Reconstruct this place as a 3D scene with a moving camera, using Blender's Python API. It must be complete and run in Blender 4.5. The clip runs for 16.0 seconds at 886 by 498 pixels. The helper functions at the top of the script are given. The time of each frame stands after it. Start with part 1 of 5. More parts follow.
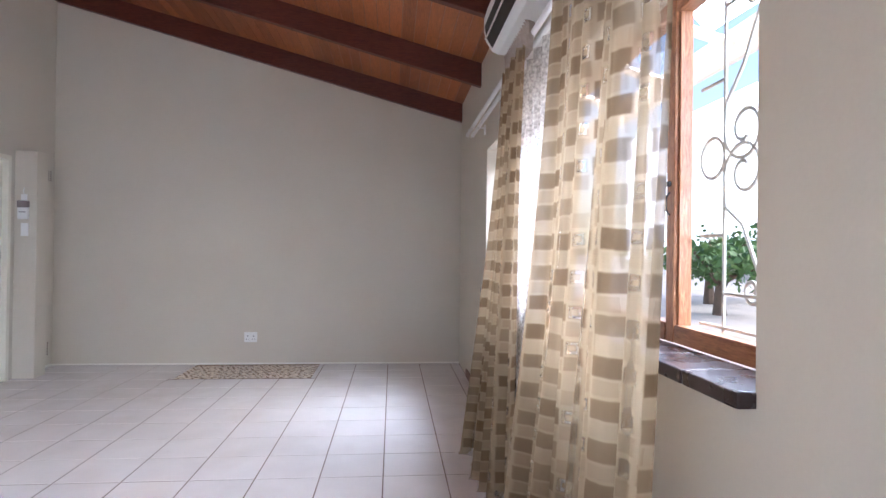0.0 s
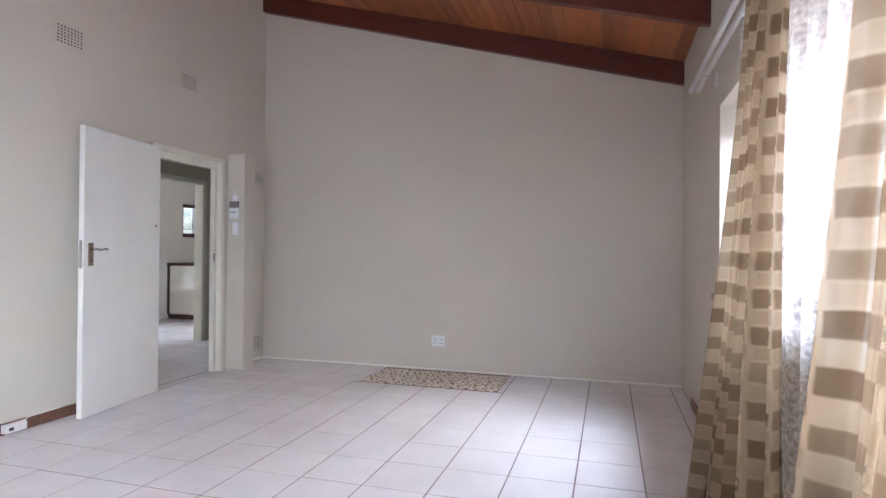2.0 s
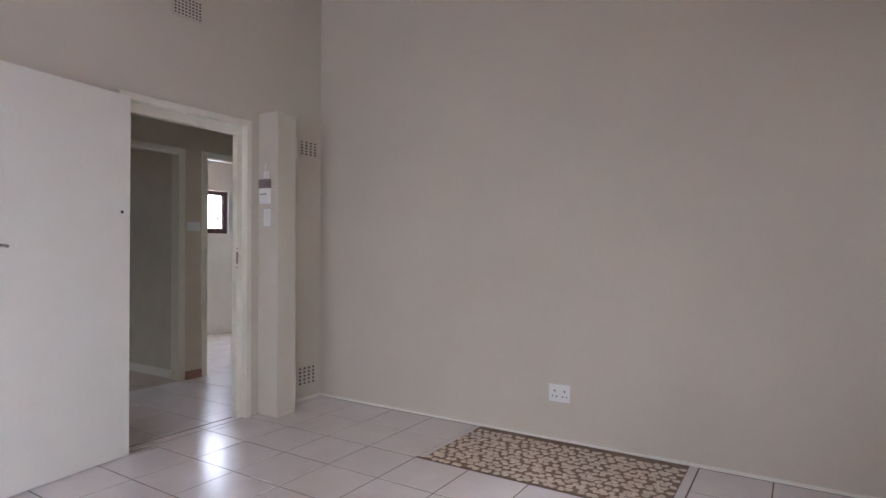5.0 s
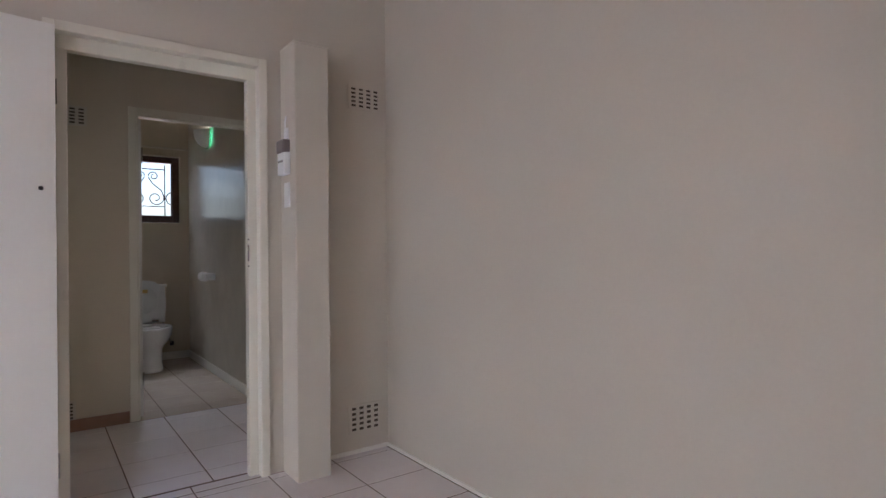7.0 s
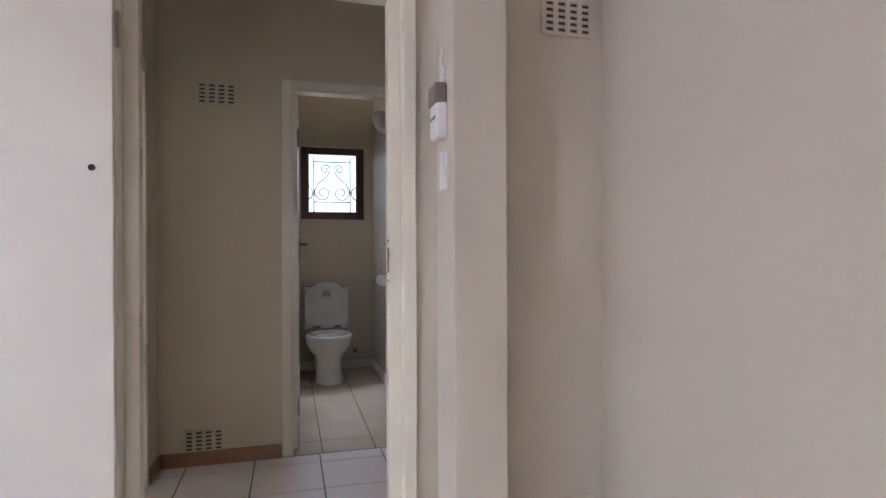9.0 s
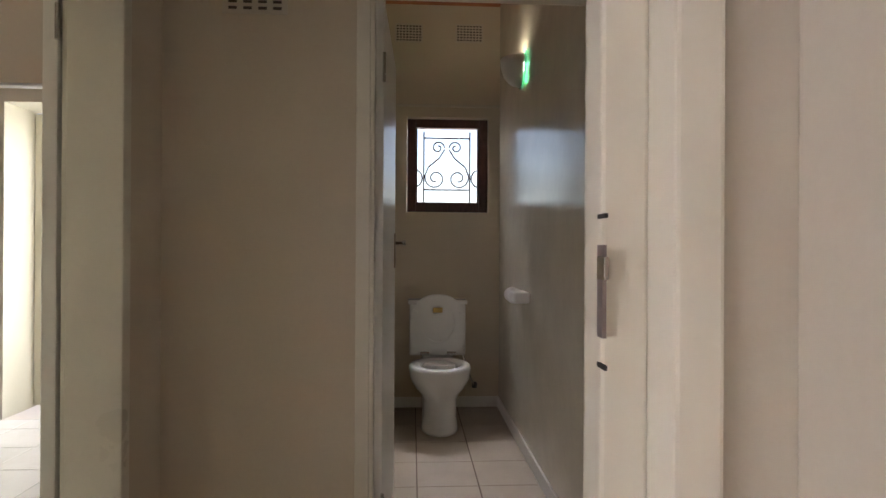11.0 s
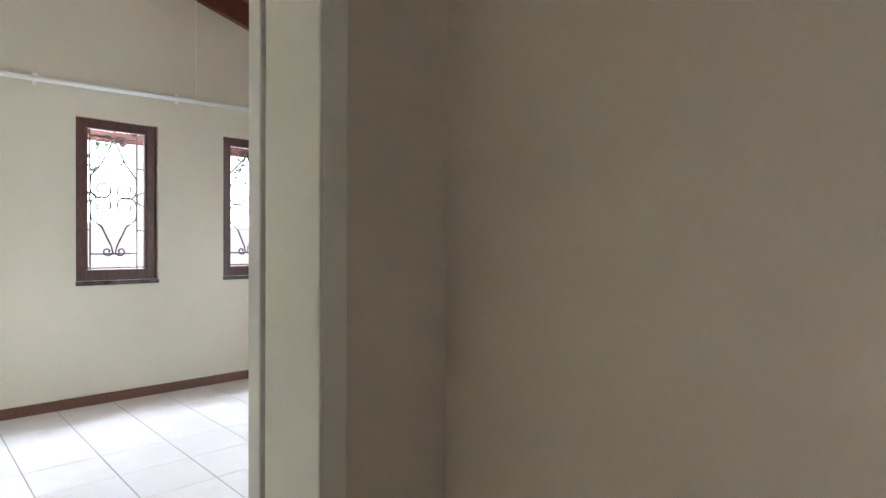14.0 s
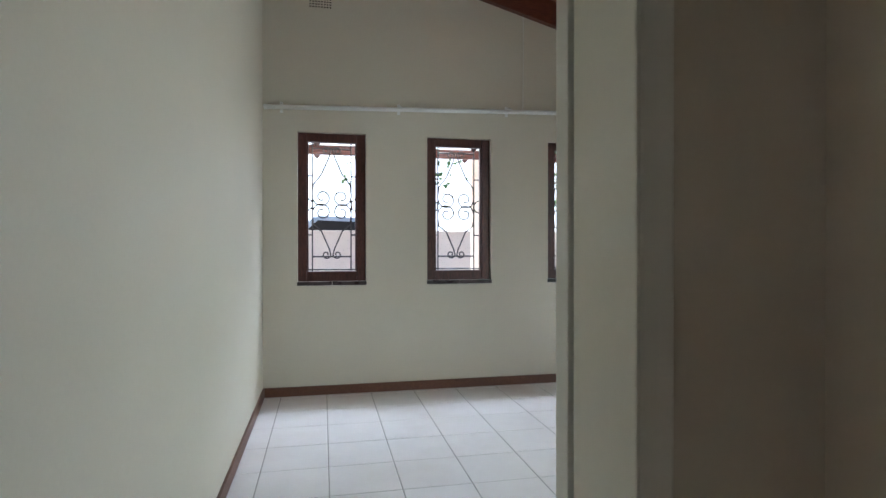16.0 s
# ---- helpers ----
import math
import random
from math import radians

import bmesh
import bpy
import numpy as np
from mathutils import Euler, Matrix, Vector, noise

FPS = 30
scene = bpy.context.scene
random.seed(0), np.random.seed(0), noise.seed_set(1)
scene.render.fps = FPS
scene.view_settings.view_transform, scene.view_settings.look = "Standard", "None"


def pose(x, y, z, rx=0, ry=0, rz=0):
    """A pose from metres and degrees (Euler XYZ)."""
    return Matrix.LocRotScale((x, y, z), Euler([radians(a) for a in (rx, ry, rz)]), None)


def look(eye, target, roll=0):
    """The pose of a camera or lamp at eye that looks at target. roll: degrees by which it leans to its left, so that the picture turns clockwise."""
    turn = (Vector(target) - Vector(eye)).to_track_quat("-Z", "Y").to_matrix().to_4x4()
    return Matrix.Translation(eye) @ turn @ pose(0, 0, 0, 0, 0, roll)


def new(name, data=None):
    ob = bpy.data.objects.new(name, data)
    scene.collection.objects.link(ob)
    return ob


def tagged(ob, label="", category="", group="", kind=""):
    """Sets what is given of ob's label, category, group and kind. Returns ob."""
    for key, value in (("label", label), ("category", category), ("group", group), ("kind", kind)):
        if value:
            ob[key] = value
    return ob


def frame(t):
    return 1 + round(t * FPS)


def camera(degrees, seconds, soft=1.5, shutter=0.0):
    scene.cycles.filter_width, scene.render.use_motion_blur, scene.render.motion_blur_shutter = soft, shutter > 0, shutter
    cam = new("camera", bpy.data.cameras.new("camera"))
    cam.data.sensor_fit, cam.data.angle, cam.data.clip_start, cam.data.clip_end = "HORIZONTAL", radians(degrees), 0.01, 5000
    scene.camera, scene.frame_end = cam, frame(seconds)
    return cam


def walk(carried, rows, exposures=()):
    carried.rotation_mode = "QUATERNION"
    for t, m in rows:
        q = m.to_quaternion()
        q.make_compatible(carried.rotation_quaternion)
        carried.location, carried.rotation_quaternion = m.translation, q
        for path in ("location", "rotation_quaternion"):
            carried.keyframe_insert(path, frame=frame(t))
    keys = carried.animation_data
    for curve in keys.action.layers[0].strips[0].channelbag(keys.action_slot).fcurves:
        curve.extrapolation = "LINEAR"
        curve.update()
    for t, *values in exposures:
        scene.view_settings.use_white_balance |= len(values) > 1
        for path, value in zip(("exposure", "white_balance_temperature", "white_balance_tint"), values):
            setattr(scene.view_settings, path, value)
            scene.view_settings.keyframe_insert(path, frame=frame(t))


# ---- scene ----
cam = camera(76.7, 16.0)

PATH = [
    (0, (2.118, 1.971, 1.211), (2.297, 3.963, 1.223), 0.7),
    (0.5, (2.146, 2.13, 1.208), (2.238, 4.128, 1.22), 0.7),
    (1, (2.18, 2.343, 1.21), (2.091, 4.341, 1.216), 0.6),
    (1.5, (2.181, 2.556, 1.145), (1.884, 4.534, 1.166), 0.4),
    (2, (2.241, 2.788, 1.158), (1.672, 4.705, 1.171), 0.5),
    (2.5, (2.249, 3.027, 1.145), (1.468, 4.868, 1.153), 0.5),
    (3, (2.207, 3.331, 1.146), (1.352, 5.139, 1.157), 0.6),
    (3.5, (2.158, 3.669, 1.131), (1.261, 5.457, 1.143), 0.5),
    (4, (2.054, 3.999, 1.119), (1.102, 5.758, 1.132), 0.5),
    (4.5, (1.933, 4.374, 1.143), (0.947, 6.114, 1.156), 0.4),
    (6.8, (1.474, 6.376, 1.092), (-0.1, 7.609, 1.095), -0.6),
    (7, (1.383, 6.463, 1.104), (-0.233, 7.641, 1.105), -0.5),
    (7.5, (1.165, 6.671, 1.106), (-0.56, 7.684, 1.106), -0.6),
    (8, (0.97, 6.843, 1.117), (-0.886, 7.588, 1.118), -0.5),
    (8.5, (0.711, 6.946, 1.126), (-1.197, 7.545, 1.131), -0.2),
    (8.7, (0.6, 6.967, 1.137), (-1.317, 7.537, 1.137), -0.2),
    (10.8, (-0.809, 7.137, 1.129), (-2.802, 7.309, 1.133), 0.3),
    (11, (-0.908, 7.141, 1.13), (-2.905, 7.251, 1.133), 0.3),
    (11.5, (-1.187, 7.127, 1.136), (-3.187, 7.074, 1.131), 0.4),
    (12, (-1.434, 7.094, 1.137), (-3.418, 6.846, 1.133), 0.3),
    (12.5, (-1.699, 7.047, 1.132), (-3.626, 6.512, 1.129), 0.3),
    (13, (-1.868, 7.005, 1.136), (-3.7, 6.202, 1.121), 0.3),
    (13.5, (-2.024, 6.964, 1.136), (-3.694, 5.862, 1.118), 0.2),
    (14, (-2.082, 7.008, 1.142), (-3.484, 5.583, 1.120), 0.3),
    (14.5, (-2.151, 6.976, 1.134), (-3.216, 5.284, 1.118), -0.0),
    (15, (-2.191, 6.976, 1.14), (-2.997, 5.146, 1.124), 0.1),
    (15.5, (-2.174, 6.931, 1.131), (-2.77, 5.022, 1.12), 0.3),
    (16, (-2.167, 6.892, 1.125), (-2.587, 4.934, 1.118), 0.0),
]
walk(cam, [(t, look(eye, target, roll)) for t, eye, target, roll in PATH],
     exposures=[(0.0, 1.35, 5750, 17), (2.5, 1.45, 5750, 17), (4.5, 1.2, 5950, 20), (7.0, 1.1, 6100, 22), (8.7, 1.7, 6000, 22), (11.0, 1.5, 7000, 22), (12.5, 2.75, 6300, 19), (13.3, 2.55, 6150, 18), (14.5, 1.75, 5850, 14), (16.0, 1.15, 5800, 12)])

# ---- world, sun and window light ----
world = bpy.data.worlds.new("world")
scene.world = world
world.use_nodes = True
wn = world.node_tree
sky = wn.nodes.new("ShaderNodeTexSky")
sky.sky_type = "NISHITA"
sky.sun_disc = False
sky.sun_elevation = radians(36)
sky.sun_rotation = radians(112)
sky.dust_density, sky.air_density = 3.0, 1.0
wn.nodes["Background"].inputs["Strength"].default_value = 0.15
wn.links.new(sky.outputs["Color"], wn.nodes["Background"].inputs["Color"])

sun = new("sun", bpy.data.lights.new("sun", "SUN"))
sun.data.energy, sun.data.angle, sun.data.color = 1.5, radians(48), (1.0, 0.97, 0.94)
sun.matrix_world = look((15, -6, 11.7), (0, 0, 0))


def window_light(name, eye, target, w, h, power, color, spread=180):
    """An added area lamp that stands in for sky light through the openings."""
    lamp = new(name, bpy.data.lights.new(name, "AREA"))
    lamp.data.shape, lamp.data.size, lamp.data.size_y = "RECTANGLE", w, h
    lamp.data.energy, lamp.data.color, lamp.data.spread = power, color, radians(spread)
    lamp.matrix_world = look(eye, target)
    return lamp


COOL = (0.80, 0.90, 1.0)
GREEN = (0.86, 1.0, 0.94)
window_light("window_light_east", (3.30, 1.75, 1.75), (-0.9, 4.2, -0.3), 1.8, 1.0, 33, COOL, 115)
# the wide and three lamps hang outside, above the view through the windows
window_light("window_light_wide", (4.35, 4.75, 3.45), (1.9, 4.6, 0.7), 3.2, 1.2, 120, COOL, 150)
window_light("window_light_south", (0.5, 0.40, 1.1), (-0.3, 4.0, -0.2), 2.4, 1.9, 9, COOL, 110)
window_light("window_light_patio", (-5.25, 5.2, 1.25), (-3.2, 3.6, 0.9), 1.3, 1.9, 18, GREEN)
window_light("window_light_three", (-3.24, 1.55, 2.80), (-3.2, 3.9, 0.3), 2.9, 0.7, 120, COOL)
window_light("window_light_toilet", (-5.62, 7.40, 2.60), (-3.8, 7.36, 0.9), 0.6, 0.6, 30, COOL)
window_light("window_light_bath", (-5.19, 9.43, 1.69), (-2.9, 9.0, 0.9), 0.86, 0.54, 50, COOL)


# ---- materials ----
def material(name, base, rough=0.5, metal=0.0, var=0.08, scale=6.0, fine=120.0, bump=0.05, rand=0.0, spec=0.5, dirt=None, dirt_amount=0.0):
    """A surface with broad stains, fine grain and a little relief. rand: difference from piece to piece."""
    m = bpy.data.materials.new(name)
    m.use_nodes = True
    nt, p = m.node_tree, m.node_tree.nodes["Principled BSDF"]
    geo = nt.nodes.new("ShaderNodeNewGeometry")
    broad, grain = nt.nodes.new("ShaderNodeTexNoise"), nt.nodes.new("ShaderNodeTexNoise")
    broad.inputs["Scale"].default_value, broad.inputs["Detail"].default_value = scale, 5
    grain.inputs["Scale"].default_value, grain.inputs["Detail"].default_value = fine, 3
    for n in (broad, grain):
        nt.links.new(geo.outputs["Position"], n.inputs["Vector"])
    add = nt.nodes.new("ShaderNodeMath")
    add.operation = "MULTIPLY_ADD"
    nt.links.new(grain.outputs["Fac"], add.inputs[0])
    add.inputs[1].default_value = 0.35
    nt.links.new(broad.outputs["Fac"], add.inputs[2])
    value = add.outputs[0]
    if rand:
        info, more = nt.nodes.new("ShaderNodeObjectInfo"), nt.nodes.new("ShaderNodeMath")
        more.operation = "MULTIPLY_ADD"
        nt.links.new(info.outputs["Random"], more.inputs[0])
        more.inputs[1].default_value = rand
        nt.links.new(value, more.inputs[2])
        value = more.outputs[0]
    ramp = nt.nodes.new("ShaderNodeMapRange")
    ramp.inputs["From Min"].default_value, ramp.inputs["From Max"].default_value = 0.35, 1.0 + rand
    ramp.inputs["To Min"].default_value, ramp.inputs["To Max"].default_value = 0.0, 1.0
    nt.links.new(value, ramp.inputs["Value"])
    mix = nt.nodes.new("ShaderNodeMix")
    mix.data_type = "RGBA"
    mix.inputs["A"].default_value = (*[c * (1 - var) for c in base], 1)
    mix.inputs["B"].default_value = (*[min(1, c * (1 + var)) for c in base], 1)
    nt.links.new(ramp.outputs["Result"], mix.inputs["Factor"])
    color = mix.outputs["Result"]
    if dirt:
        spots, cut, over = nt.nodes.new("ShaderNodeTexNoise"), nt.nodes.new("ShaderNodeMapRange"), nt.nodes.new("ShaderNodeMix")
        spots.inputs["Scale"].default_value, spots.inputs["Detail"].default_value = 2.3, 8
        nt.links.new(geo.outputs["Position"], spots.inputs["Vector"])
        cut.inputs["From Min"].default_value, cut.inputs["From Max"].default_value = 0.5, 0.75
        cut.inputs["To Max"].default_value = dirt_amount
        nt.links.new(spots.outputs["Fac"], cut.inputs["Value"])
        over.data_type = "RGBA"
        over.inputs["B"].default_value = (*dirt, 1)
        nt.links.new(cut.outputs["Result"], over.inputs["Factor"])
        nt.links.new(color, over.inputs["A"])
        color = over.outputs["Result"]
    nt.links.new(color, p.inputs["Base Color"])
    rr = nt.nodes.new("ShaderNodeMapRange")
    rr.inputs["To Min"].default_value, rr.inputs["To Max"].default_value = max(0.03, rough - 0.07), min(1, rough + 0.07)
    nt.links.new(broad.outputs["Fac"], rr.inputs["Value"])
    nt.links.new(rr.outputs["Result"], p.inputs["Roughness"])
    p.inputs["Metallic"].default_value = metal
    p.inputs["Specular IOR Level"].default_value = spec
    if bump:
        b = nt.nodes.new("ShaderNodeBump")
        b.inputs["Strength"].default_value, b.inputs["Distance"].default_value = bump, 0.01
        nt.links.new(value, b.inputs["Height"])
        nt.links.new(b.outputs["Normal"], p.inputs["Normal"])
    return m


def wood(name, dark, light, stretch, rough=0.4, rand=0.0, scale=9.0):
    """Wood with grain drawn out along one axis."""
    m = bpy.data.materials.new(name)
    m.use_nodes = True
    nt, p = m.node_tree, m.node_tree.nodes["Principled BSDF"]
    geo, mp = nt.nodes.new("ShaderNodeNewGeometry"), nt.nodes.new("ShaderNodeMapping")
    mp.inputs["Scale"].default_value = stretch
    nt.links.new(geo.outputs["Position"], mp.inputs["Vector"])
    n = nt.nodes.new("ShaderNodeTexNoise")
    n.inputs["Scale"].default_value, n.inputs["Detail"].default_value, n.inputs["Distortion"].default_value = scale, 8, 1.2
    nt.links.new(mp.outputs["Vector"], n.inputs["Vector"])
    value = n.outputs["Fac"]
    if rand:
        isl, more = nt.nodes.new("ShaderNodeNewGeometry"), nt.nodes.new("ShaderNodeMath")
        more.operation = "MULTIPLY_ADD"
        nt.links.new(isl.outputs["Random Per Island"], more.inputs[0])
        more.inputs[1].default_value = rand
        nt.links.new(value, more.inputs[2])
        value = more.outputs[0]
    ramp = nt.nodes.new("ShaderNodeValToRGB")
    ramp.color_ramp.elements[0].position, ramp.color_ramp.elements[0].color = 0.3, (*dark, 1)
    ramp.color_ramp.elements[1].position, ramp.color_ramp.elements[1].color = 0.75 + rand, (*light, 1)
    nt.links.new(value, ramp.inputs["Fac"])
    nt.links.new(ramp.outputs["Color"], p.inputs["Base Color"])
    p.inputs["Roughness"].default_value = rough
    b = nt.nodes.new("ShaderNodeBump")
    b.inputs["Strength"].default_value, b.inputs["Distance"].default_value = 0.12, 0.004
    nt.links.new(n.outputs["Fac"], b.inputs["Height"])
    nt.links.new(b.outputs["Normal"], p.inputs["Normal"])
    return m


M_WALL = material("cream wall paint", (0.61, 0.555, 0.455), 0.55, var=0.05, scale=1.3, fine=90, bump=0.10, dirt=(0.61, 0.56, 0.49), dirt_amount=0.25)
M_GLOSS = material("cream gloss wall paint", (0.68, 0.635, 0.53), 0.2, var=0.05, scale=5, fine=11, bump=0.35, dirt=(0.58, 0.53, 0.42), dirt_amount=0.2)
M_WHITE = material("white enamel paint", (0.80, 0.775, 0.70), 0.32, var=0.03, scale=3, fine=60, bump=0.04, dirt=(0.66, 0.6, 0.48), dirt_amount=0.2)
M_FRAME = material("cream enamel on door frames", (0.76, 0.72, 0.60), 0.3, var=0.04, scale=4, fine=50, bump=0.05, dirt=(0.60, 0.52, 0.38), dirt_amount=0.25)
M_TILE = material("cream glazed floor tile", (0.86, 0.815, 0.80), 0.2, var=0.06, scale=5, fine=45, bump=0.03, rand=0.25, dirt=(0.60, 0.52, 0.45), dirt_amount=0.25)
M_TILE_WARM = material("sand coloured floor tile", (0.60, 0.51, 0.41), 0.22, var=0.08, scale=5, fine=45, bump=0.03, rand=0.25, dirt=(0.40, 0.32, 0.24), dirt_amount=0.25)
# cream paint with the warm bounced light of the lobby put into its colour
M_WALL_WARMLIT = material("cream wall paint tinted for warm light", (0.63, 0.545, 0.41), 0.5, var=0.05, scale=1.3, fine=90, bump=0.10, dirt=(0.57, 0.49, 0.37), dirt_amount=0.25)
M_PALE = material("white wall paint", (0.70, 0.69, 0.66), 0.45, var=0.04, scale=1.5, fine=90, bump=0.08)
M_GROUT = material("brown grout", (0.17, 0.115, 0.085), 0.9, var=0.25, scale=8, fine=150, bump=0.2)
M_GROUT_PALE = material("pale grey grout", (0.27, 0.25, 0.22), 0.9, var=0.25, scale=8, fine=150, bump=0.2)
M_SKIRT = wood("stained skirting", (0.09, 0.035, 0.022), (0.20, 0.09, 0.055), (6, 6, 20), 0.45)
M_SKIRT_TILE = material("brown ceramic skirting", (0.34, 0.19, 0.13), 0.4, var=0.15)
M_BEAM = wood("red stained beam", (0.055, 0.012, 0.008), (0.17, 0.042, 0.022), (1.2, 14, 14), 0.42)
M_BOARD = wood("red pine ceiling board", (0.16, 0.04, 0.014), (0.52, 0.17, 0.055), (16, 1.0, 16), 0.38, rand=0.35)
M_SASH = wood("oiled orange hardwood", (0.26, 0.10, 0.045), (0.56, 0.28, 0.14), (14, 14, 2), 0.35)
M_RAILWOOD = wood("oiled orange hardwood, grain along the rail", (0.26, 0.10, 0.045), (0.56, 0.28, 0.14), (14, 2, 14), 0.35)
M_DARKWOOD = wood("dark stained hardwood", (0.035, 0.012, 0.010), (0.13, 0.045, 0.035), (14, 14, 2), 0.35)
M_SILL = material("glazed dark quarry tile", (0.045, 0.030, 0.030), 0.28, var=0.3, scale=12)
M_IRON = material("white painted iron", (0.62, 0.60, 0.56), 0.5, var=0.1, scale=20)
M_IRON_DARK = material("dark painted iron", (0.06, 0.05, 0.048), 0.5, var=0.2, scale=20)
M_BRASS = material("worn bronze", (0.30, 0.23, 0.15), 0.35, metal=0.9, var=0.2, scale=30)
M_CHROME = material("steel", (0.55, 0.54, 0.52), 0.25, metal=1.0, var=0.1, scale=30)
M_PLASTIC = material("white plastic", (0.80, 0.80, 0.77), 0.35, var=0.02, scale=8)
M_GREYPL = material("grey brown plastic", (0.20, 0.16, 0.15), 0.4, var=0.1)
M_VENT_SHADE = material("brown shade inside vent slots", (0.085, 0.065, 0.048), 0.9, var=0.2)
# near-black holds the shade inside holes and slots; also tyres and car windows
M_DARK = material("dark void", (0.025, 0.02, 0.018), 0.8, var=0.2)
M_CERAMIC = material("white sanitary ceramic", (0.83, 0.82, 0.79), 0.07, var=0.02, scale=4, bump=0.0)
M_PAPER = material("toilet paper", (0.82, 0.81, 0.79), 0.9, var=0.03, fine=200, bump=0.2)
M_LABEL = material("gold label", (0.62, 0.42, 0.12), 0.5, var=0.2, scale=60)
M_RAIL = material("white curtain rail enamel", (0.78, 0.78, 0.76), 0.3, var=0.03)
M_PEBBLE = material("river pebble", (0.66, 0.56, 0.44), 0.45, var=0.35, scale=28, fine=200, bump=0.15)
M_MORTAR = material("inlay mortar", (0.25, 0.18, 0.13), 0.9, var=0.3, scale=20, fine=200, bump=0.3)
M_GROUND = material("paved yard", (0.55, 0.49, 0.43), 0.9, var=0.15, scale=0.8, fine=30, bump=0.3)
M_PLASTER = material("outside plaster", (0.74, 0.64, 0.56), 0.9, var=0.1, scale=1, fine=80, bump=0.2)
M_ROOF = material("roof sheeting", (0.30, 0.20, 0.16), 0.7, var=0.15)
M_LEAF = material("leaf", (0.09, 0.17, 0.045), 0.5, var=0.5, scale=3, fine=30, bump=0)
M_BARK = material("bark", (0.16, 0.11, 0.075), 0.9, var=0.3, scale=8, bump=0.4)
M_CAR = material("blue grey car paint", (0.42, 0.48, 0.56), 0.25, var=0.05, scale=2, bump=0)
M_GREENGLASS = material("green glass rim", (0.12, 0.75, 0.50), 0.1, var=0.1, bump=0)
M_GREENGLASS.node_tree.nodes["Principled BSDF"].inputs["Transmission Weight"].default_value = 0.8

M_GLASS = bpy.data.materials.new("window glass")
M_GLASS.use_nodes = True
gp = M_GLASS.node_tree.nodes["Principled BSDF"]
gp.inputs["Transmission Weight"].default_value, gp.inputs["Roughness"].default_value, gp.inputs["IOR"].default_value = 1.0, 0.0, 1.01
gp.inputs["Base Color"].default_value = (0.97, 0.99, 0.98, 1)


# ---- building helpers ----
def link(name, bm, mat, parent=None, label="", smooth=False, m=None):
    me = bpy.data.meshes.new(name)
    bmesh.ops.recalc_face_normals(bm, faces=bm.faces)
    if smooth:
        for f in bm.faces:
            f.smooth = True
    bm.to_mesh(me)
    bm.free()
    me.materials.append(mat)
    ob = new(name, me)
    if parent:
        ob.parent = parent
    if m is not None:
        ob.matrix_basis = m
    if label:
        tagged(ob, label)
    return ob


def part(name, bm, mat, parent, label="", smooth=False):
    return link(name, bm, mat, parent, label, smooth)


def thing(name, label, category, m=None, group="", kind=""):
    ob = new(name)
    if m is not None:
        ob.matrix_basis = m
    return tagged(ob, label, category, group, kind)


def box(a, b, bevel=0.0, bm=None, segs=2):
    """A box between two corners."""
    own = bm is None
    work = bmesh.new()
    v = [work.verts.new((x, y, z)) for x in (a[0], b[0]) for y in (a[1], b[1]) for z in (a[2], b[2])]
    for q in ((0, 1, 3, 2), (4, 6, 7, 5), (0, 4, 5, 1), (2, 3, 7, 6), (0, 2, 6, 4), (1, 5, 7, 3)):
        work.faces.new([v[i] for i in q])
    if bevel:
        bmesh.ops.bevel(work, geom=work.edges[:], offset=bevel, segments=segs, affect="EDGES", profile=0.6)
    if own:
        return work
    join(bm, work)
    return bm


def join(bm, other, m=None):
    if m is not None:
        bmesh.ops.transform(other, matrix=m, verts=other.verts)
    tmp = bpy.data.meshes.new("tmp")
    other.to_mesh(tmp)
    other.free()
    bm.from_mesh(tmp)
    bpy.data.meshes.remove(tmp)
    return bm


def tube(bm, pts, r, sides=6, close=False):
    """A round bar along a line of points."""
    pts = [Vector(p) for p in pts]
    rings, up = [], None
    for i, p in enumerate(pts):
        d = (pts[min(i + 1, len(pts) - 1)] - pts[max(i - 1, 0)]).normalized()
        if up is None:
            up = Vector((1, 0, 0)) if abs(d.x) < 0.8 else Vector((0, 1, 0))
        side = d.cross(up).normalized()
        up = side.cross(d).normalized()
        rings.append([bm.verts.new(p + r * (math.cos(2 * math.pi * k / sides) * side + math.sin(2 * math.pi * k / sides) * up)) for k in range(sides)])
    for a, b in zip(rings, rings[1:]):
        for k in range(sides):
            bm.faces.new((a[k], a[(k + 1) % sides], b[(k + 1) % sides], b[k]))
    bm.faces.new(rings[0])
    bm.faces.new(rings[-1][::-1])
    return bm


def lathe(bm, profile, steps=32, sx=1.0, sy=1.0):
    """A round body from (radius, height) pairs."""
    rings = [[bm.verts.new((r * sx * math.cos(2 * math.pi * k / steps), r * sy * math.sin(2 * math.pi * k / steps), z)) for k in range(steps)] for r, z in profile]
    for a, b in zip(rings, rings[1:]):
        for k in range(steps):
            bm.faces.new((a[k], a[(k + 1) % steps], b[(k + 1) % steps], b[k]))
    bm.faces.new(rings[0][::-1])
    bm.faces.new(rings[-1])
    return bm


